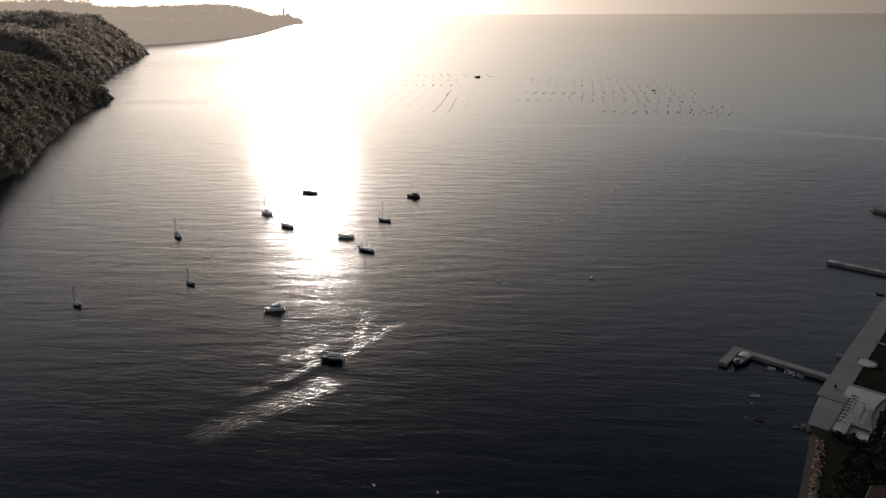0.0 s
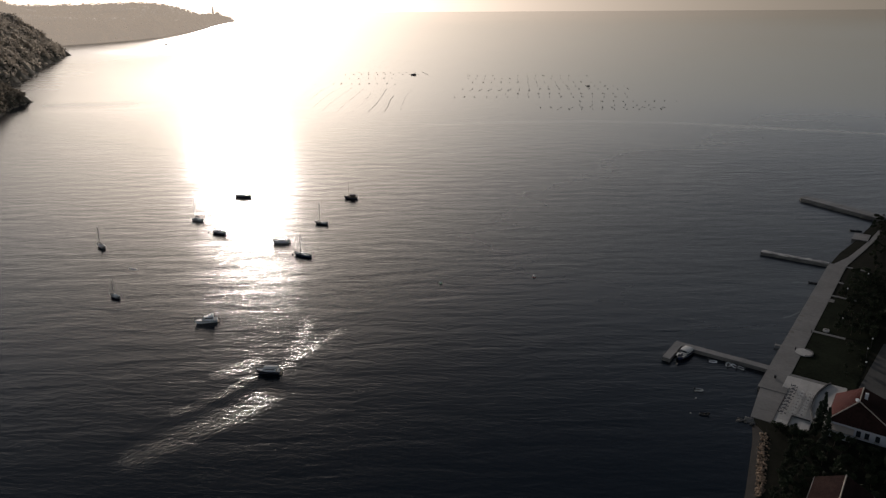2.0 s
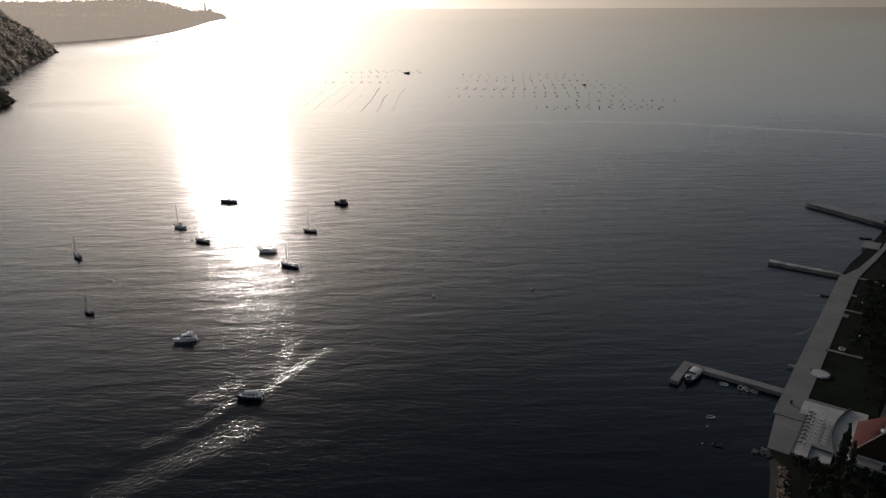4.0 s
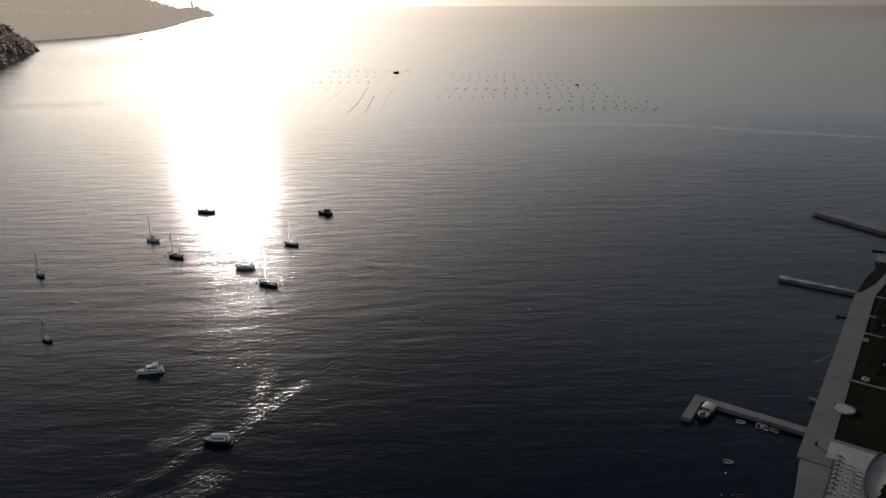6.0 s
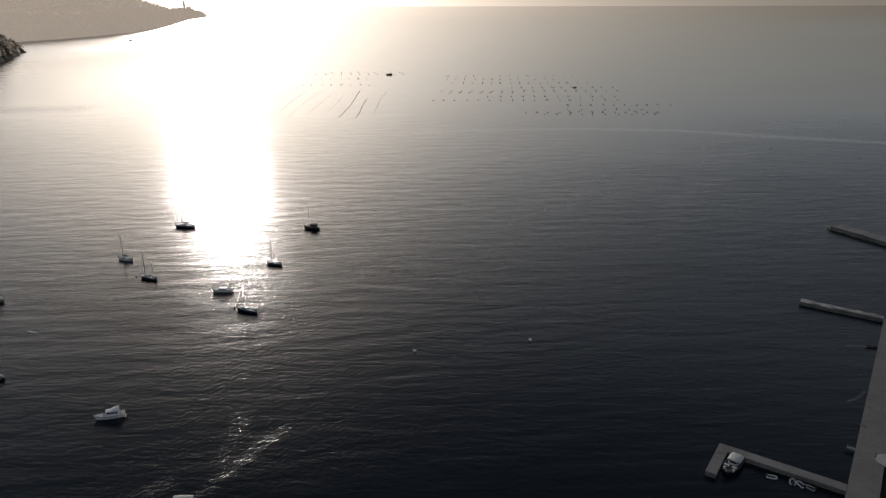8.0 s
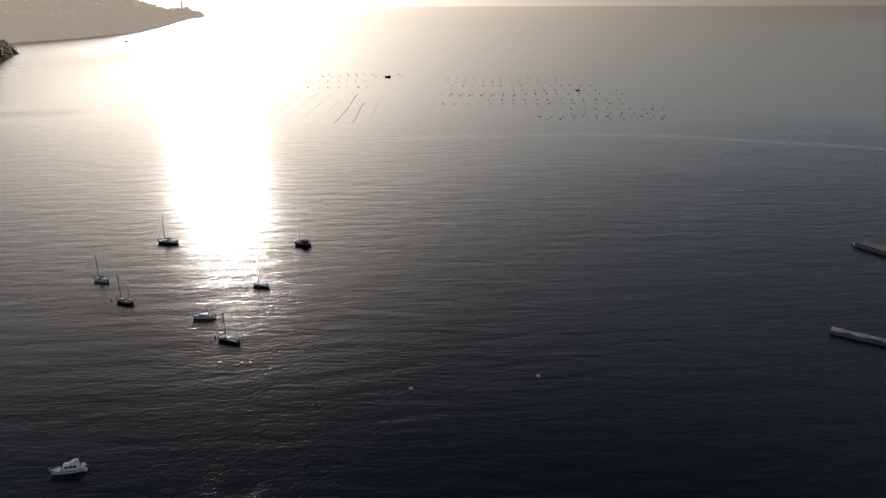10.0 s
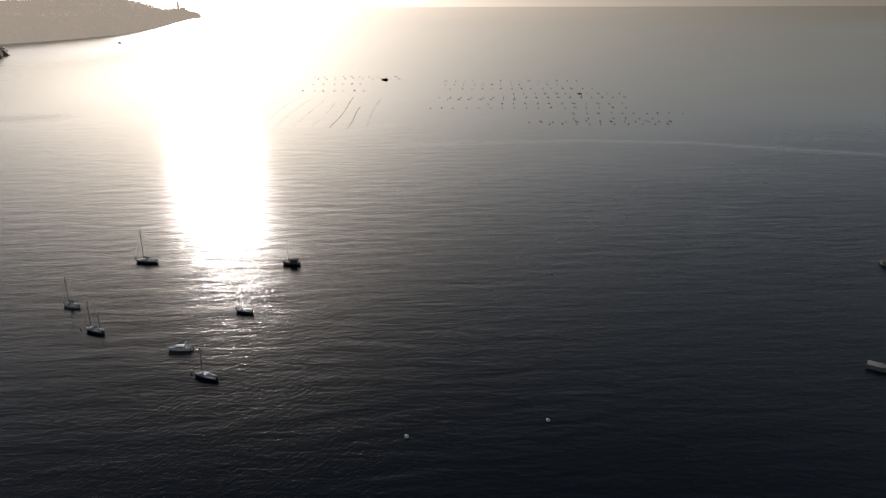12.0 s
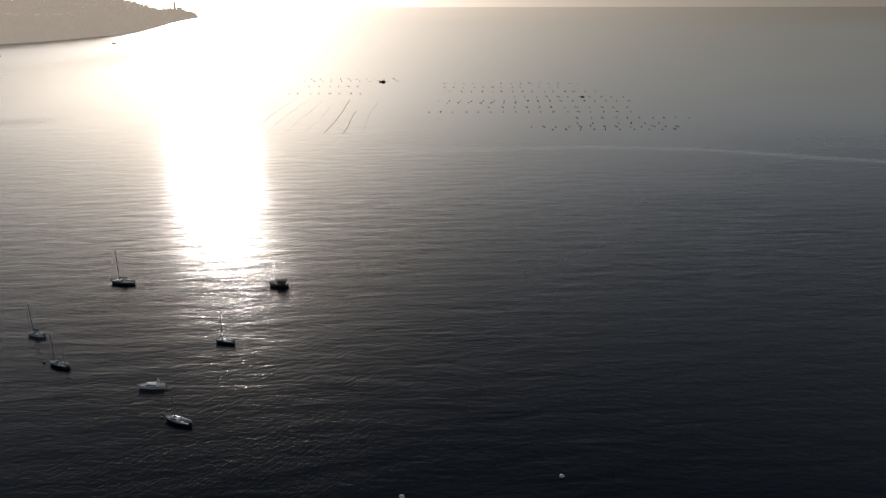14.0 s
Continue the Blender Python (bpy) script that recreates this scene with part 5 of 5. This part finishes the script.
pale_chair = cafe_chair(grey_gel_mat, "pale cafe chair drawn up to a table")
used = set()


def put(ob, m):
    """The first place takes the thing itself, later ones its copies."""
    if ob.name in used:
        return copy_thing(ob, m)
    used.add(ob.name)
    ob.matrix_world = m
    return ob


rng = random.Random(31)
for w_, first, count, step, tb, ch, sides in ((8.9, -11.6, 9, 2.05, dark_table, dark_chair, (0, 180)), (11.3, -10.2, 8, 1.85, pale_table, pale_chair, (0, 180)), (13.5, -9.4, 8, 1.8, pale_table, pale_chair, (0, 180))):
    for k in range(count):
        s_ = first + k * step
        put(tb, SHORE @ pose(w_ + rng.uniform(-0.1, 0.1), s_ + rng.uniform(-0.12, 0.12), 1.3, 0, 0, rng.uniform(-8, 8)))
        for side in sides:
            put(ch, SHORE @ pose(w_, s_, 1.3, 0, 0, side + rng.uniform(-12, 12)) @ pose(-0.62 - rng.uniform(0, 0.15), rng.uniform(-0.1, 0.1), 0))

# posts, bins and lamps
for w_, s_, h_ in ((4.4, 30.0, 1.25), (6.2, 46.5, 1.2)):
    b = shore("information_post", "slim dark post standing on the promenade", "post", at=(w_, s_, 1.2))
    part("post", rod(bmesh.new(), (0, 0, 0), (0, 0, h_), 0.13, 0.11, 10), rubber_mat, b)
    part("cap", rod(bmesh.new(), (0, 0, h_), (0, 0, h_ + 0.06), 0.17, 0.12, 10), rubber_mat, b)
b = shore("litter_bin", "dark round litter bin on the promenade", "litter bin", at=(3.1, 7.8, 1.2))
part("drum", rod(bmesh.new(), (0, 0, 0), (0, 0, 0.85), 0.3, 0.34, 14), rubber_mat, b)
part("lid", rod(bmesh.new(), (0, 0, 0.85), (0, 0, 0.98), 0.36, 0.2, 14), canvas_mat, b)
fountain = shore("stone_basin", "round pale stone basin on the lawn", "basin", at=(10.0, 51.4, 1.08))
bm = bmesh.new()
for k in range(20):
    a0, a1 = k * math.pi / 10, (k + 1) * math.pi / 10
    prism(bm, [(r_ * math.cos(q), r_ * math.sin(q)) for r_, q in ((0.7, a0), (1.0, a0), (1.0, a1), (0.7, a1))], 0, 0.6)
part("rim", bm, paving_mat, fountain)
part("floor", rod(bmesh.new(), (0, 0, 0), (0, 0, 0.3), 0.72, 0.72, 20), kerb_mat, fountain)
for w_, s_ in ((23.9, 45.6), (23.5, 37.1), (13.7, 57.3), (24.2, 27.0), (11.2, 87.2), (15.6, 109.0)):
    b = shore("park_lamp", "slim park lamp with a white globe", "park lamp", "park lamps", at=(w_, s_, 1.05))
    part("pole", rod(bmesh.new(), (0, 0, 0), (0, 0, 3.4), 0.07, 0.05), rubber_mat, b)
    part("globe", blob(bmesh.new(), (0, 0, 3.65), (0.28, 0.28, 0.28), 2), lamp_mat, b, smooth=True)


# ---- trees ----
def leaf_crown(centres, leaves, size, seed):
    """A crown of small leaf sprays round many clump centres."""
    rng_ = np.random.RandomState(seed)
    verts, faces = [], []
    for cx, cy, cz, r_ in centres:
        for _ in range(leaves):
            d_ = rng_.normal(size=3)
            d_ /= np.linalg.norm(d_)
            p = np.array((cx, cy, cz)) + d_ * r_ * (0.55 + 0.5 * rng_.rand())
            a_ = np.cross(d_, rng_.normal(size=3))
            a_ /= np.linalg.norm(a_) + 1e-6
            b_ = np.cross(d_, a_) + 0.4 * rng_.normal(size=3)
            s_ = size * (0.6 + 0.8 * rng_.rand())
            i = len(verts)
            verts += [tuple(p - a_ * s_), tuple(p + b_ * s_ * 0.6), tuple(p + a_ * s_), tuple(p - b_ * s_ * 0.6)]
            faces.append((i, i + 1, i + 2, i + 3))
    return verts, faces


def tree(kind, seed, label):
    rng_ = random.Random(seed)
    t = thing("tree", Matrix(), label, "tree", "park trees")
    bm = bmesh.new()
    centres = []
    if kind == "cypress":
        h_ = 11.0
        rod(bm, (0, 0, -0.3), (0, 0, h_ * 0.9), 0.2, 0.04)
        for k in range(46):
            z = 0.8 + (h_ - 1.0) * k / 45
            r_ = 1.15 * math.sin(min(1.0, (h_ + 0.6 - z) / h_ * 1.25) * math.pi / 2) * (0.85 + 0.3 * rng_.random())
            a_ = rng_.random() * 6.28
            centres.append((0.45 * r_ * math.cos(a_), 0.45 * r_ * math.sin(a_), z, max(0.25, 0.7 * r_)))
    else:
        h_ = rng_.uniform(6.5, 9.5)
        lean = (rng_.uniform(-0.5, 0.5), rng_.uniform(-0.5, 0.5))
        fork = Vector((lean[0] * 0.6, lean[1] * 0.6, h_ * 0.42))
        rod(bm, (0, 0, -0.3), fork, 0.28, 0.18)
        spread = rng_.uniform(2.4, 3.6)
        for k in range(8):
            a_ = k * 6.283 / 8 + rng_.uniform(-0.3, 0.3)
            r_ = spread * rng_.uniform(0.35, 1.0)
            tip = fork + Vector((r_ * math.cos(a_), r_ * math.sin(a_), h_ * rng_.uniform(0.18, 0.5)))
            rod(bm, fork, tip, 0.11, 0.04, 6)
            centres.append((*tip, rng_.uniform(0.9, 1.5)))
            for _ in range(3):
                q = tip + Vector((rng_.gauss(0, 0.9), rng_.gauss(0, 0.9), rng_.gauss(0.3, 0.6)))
                centres.append((*q, rng_.uniform(0.6, 1.2)))
        for _ in range(6):
            centres.append((rng_.gauss(0, 1.0), rng_.gauss(0, 1.0), h_ * rng_.uniform(0.75, 0.98), rng_.uniform(0.8, 1.3)))
    part("trunk", bm, bark_mat, t)
    verts, faces = leaf_crown(centres, 40, 0.44 if kind != "cypress" else 0.24, seed)
    me = bpy.data.meshes.new("crown")
    me.from_pydata(verts, [], faces)
    me.materials.append(conifer_mat if kind == "cypress" else leaf_mat)
    crown = new("crown", me)
    crown.parent = t
    return t


kinds = [tree("broad", 40 + k, "dark leafy park tree with an uneven crown") for k in range(5)]
cypress = tree("cypress", 77, "tall narrow dark cypress beside the restaurant")
spots = [(18.6, -14.2, 1.05), (18.0, -17.6, 0.9), (20.5, -20.5, 0.95)]
for w_, s_, k in spots:
    put(cypress, SHORE @ pose(w_, s_, 1.0) @ Matrix.Diagonal((k, k, k, 1)))
rng = random.Random(17)
placed = []


belt = []


def plant(w0, w1, s0, s1, count, gap, lo=0.8, hi=1.25, joined=False):
    tries = 0
    made = 0
    while made < count and tries < count * 40:
        tries += 1
        w_, s_ = rng.uniform(w0, w1), rng.uniform(s0, s1)
        if any((w_ - a_) ** 2 + (s_ - b_) ** 2 < gap * gap for a_, b_ in placed):
            continue
        if 18.0 < w_ < 38.5 and -16.5 < s_ < 5 or 20 < w_ < 35 and -54 < s_ < -38 or 42 < w_ < 58 and -32 < s_ < -14 or 58 < w_ < 74 and 18 < s_ < 40 or 25 < w_ < 32 and 14 < s_ < 50:
            continue
        placed.append((w_, s_))
        k = rng.uniform(lo, hi)
        kind_, m_ = rng.randrange(len(kinds)), SHORE @ pose(w_, s_, 0.98, 0, 0, rng.uniform(0, 360)) @ Matrix.Diagonal((k, k, k, 1))
        if joined:
            belt.append((kind_, m_))
        else:
            put(kinds[kind_], m_)
        made += 1


plant(9.5, 17.0, -22.5, -20.2, 8, 1.2, 0.26, 0.36)
plant(14.5, 22, -75, -24, 84, 1.9, 0.7, 1.1)
plant(22, 40, -75, -17, 90, 2.6, 0.9, 1.35)
plant(40, 75, -75, -17, 80, 3.4, 0.9, 1.4, True)
plant(38, 80, -16, 60, 90, 3.8, 0.9, 1.4, True)
plant(18, 24, 18, 46, 9, 3.0, 0.6, 0.9)
plant(13, 24, 53, 84, 34, 2.8, 0.8, 1.25)
plant(8.6, 11, 87, 96, 6, 1.6, 0.6, 0.8)
plant(10.5, 25, 88, 120, 52, 2.6, 0.8, 1.2)
plant(25, 80, 50, 215, 150, 4.2, 0.9, 1.4, True)
plant(15, 26, 124, 215, 46, 3.0, 0.7, 1.2)
plant(12.8, 16, 140, 184, 16, 2.0, 0.5, 0.8)
plant(8.5, 16, 187, 213, 28, 1.8, 0.5, 0.9)

# the wood behind the park: the same trees, joined
sheets, quads, base_ = [], [], 0
leafage = []
for t in kinds:
    crown = [c for c in t.children if c.name.startswith("crown")][0].data
    co = np.empty(len(crown.vertices) * 3)
    crown.vertices.foreach_get("co", co)
    leafage.append(co.reshape(-1, 4, 3)[::2].reshape(-1, 3))
for kind_, m_ in belt:
    co = leafage[kind_]
    sheets.append(co @ np.array(m_.to_3x3()).T + np.array(m_.translation))
    quads.append(np.arange(len(co)).reshape(-1, 4) + base_)
    base_ += len(co)
tv, tf = np.concatenate(sheets).tolist(), np.concatenate(quads).tolist()
me = bpy.data.meshes.new("park_wood")
me.from_pydata(tv, [], tf)
me.materials.append(leaf_mat)
tagged(new("park_wood", me), "dense dark wood of leafy trees behind the park", "woods", kind="stuff")

# hedge along the terrace's open end
hedge = shore("hedge", "dark clipped hedge below the terrace", "hedge", at=(0, 0, 0))
rng = np.random.RandomState(8)
verts, faces = leaf_crown([(x, -18.6 + 0.4 * rng.rand(), 1.5 + 0.3 * rng.rand(), 0.75) for x in np.arange(8.2, 17.0, 0.55)], 50, 0.2, 3)
me = bpy.data.meshes.new("foliage")
me.from_pydata(verts, [], faces)
me.materials.append(leaf_mat)
foliage = new("foliage", me)
foliage.parent = hedge

# ---- boulders of the shore bank ----
bank = shore("boulder_bank", "bank of reddish tan boulders above the shingle", "boulders", kind="structure")
shapes = []
for k in range(6):
    bm = blob(bmesh.new(), (0, 0, 0), (1, 0.8, 0.65), 1, 0.55, 13.7 * k + 2)
    me = bpy.data.meshes.new("boulder")
    bm.to_mesh(me)
    bm.free()
    me.materials.append(boulder_mat)
    shapes.append(me)
rng = random.Random(3)
for k in range(300):
    q = rng.random() ** 0.85
    s_ = -23.5 - 27 * q
    mid = 7.6 + (11.8 - 7.6) * max(0, (q * 27 - 1) / 23)
    spread = 1.7 - 0.9 * q
    ob = new("boulder", shapes[k % 6])
    ob.parent = bank
    r_ = rng.uniform(0.2, 0.5)
    w_ = mid + rng.uniform(-spread, spread)
    ob.matrix_local = pose(w_, s_, 0.75 + 0.35 * (1 - abs(w_ - mid) / spread) + rng.uniform(-0.1, 0.1), rng.uniform(-30, 30), rng.uniform(-30, 30), rng.uniform(0, 360)) @ Matrix.Diagonal((r_, r_, r_, 1))
# dark stones in the shallows beyond the lower quay
bm = bmesh.new()
for k in range(26):
    r_ = rng.uniform(0.25, 0.6)
    blob(bm, (rng.uniform(-0.8, 3.2), -18.6 - rng.uniform(0, 1.4) - 0.3 * k / 26, rng.uniform(-0.15, 0.25)), (r_, r_ * 0.8, r_ * 0.6), 1, 0.5, k * 2.3)
tagged(on_shore(part("shallow_stones", bm, wall_stone_mat)), "dark stones awash at the end of the quay", "stones", kind="stuff")
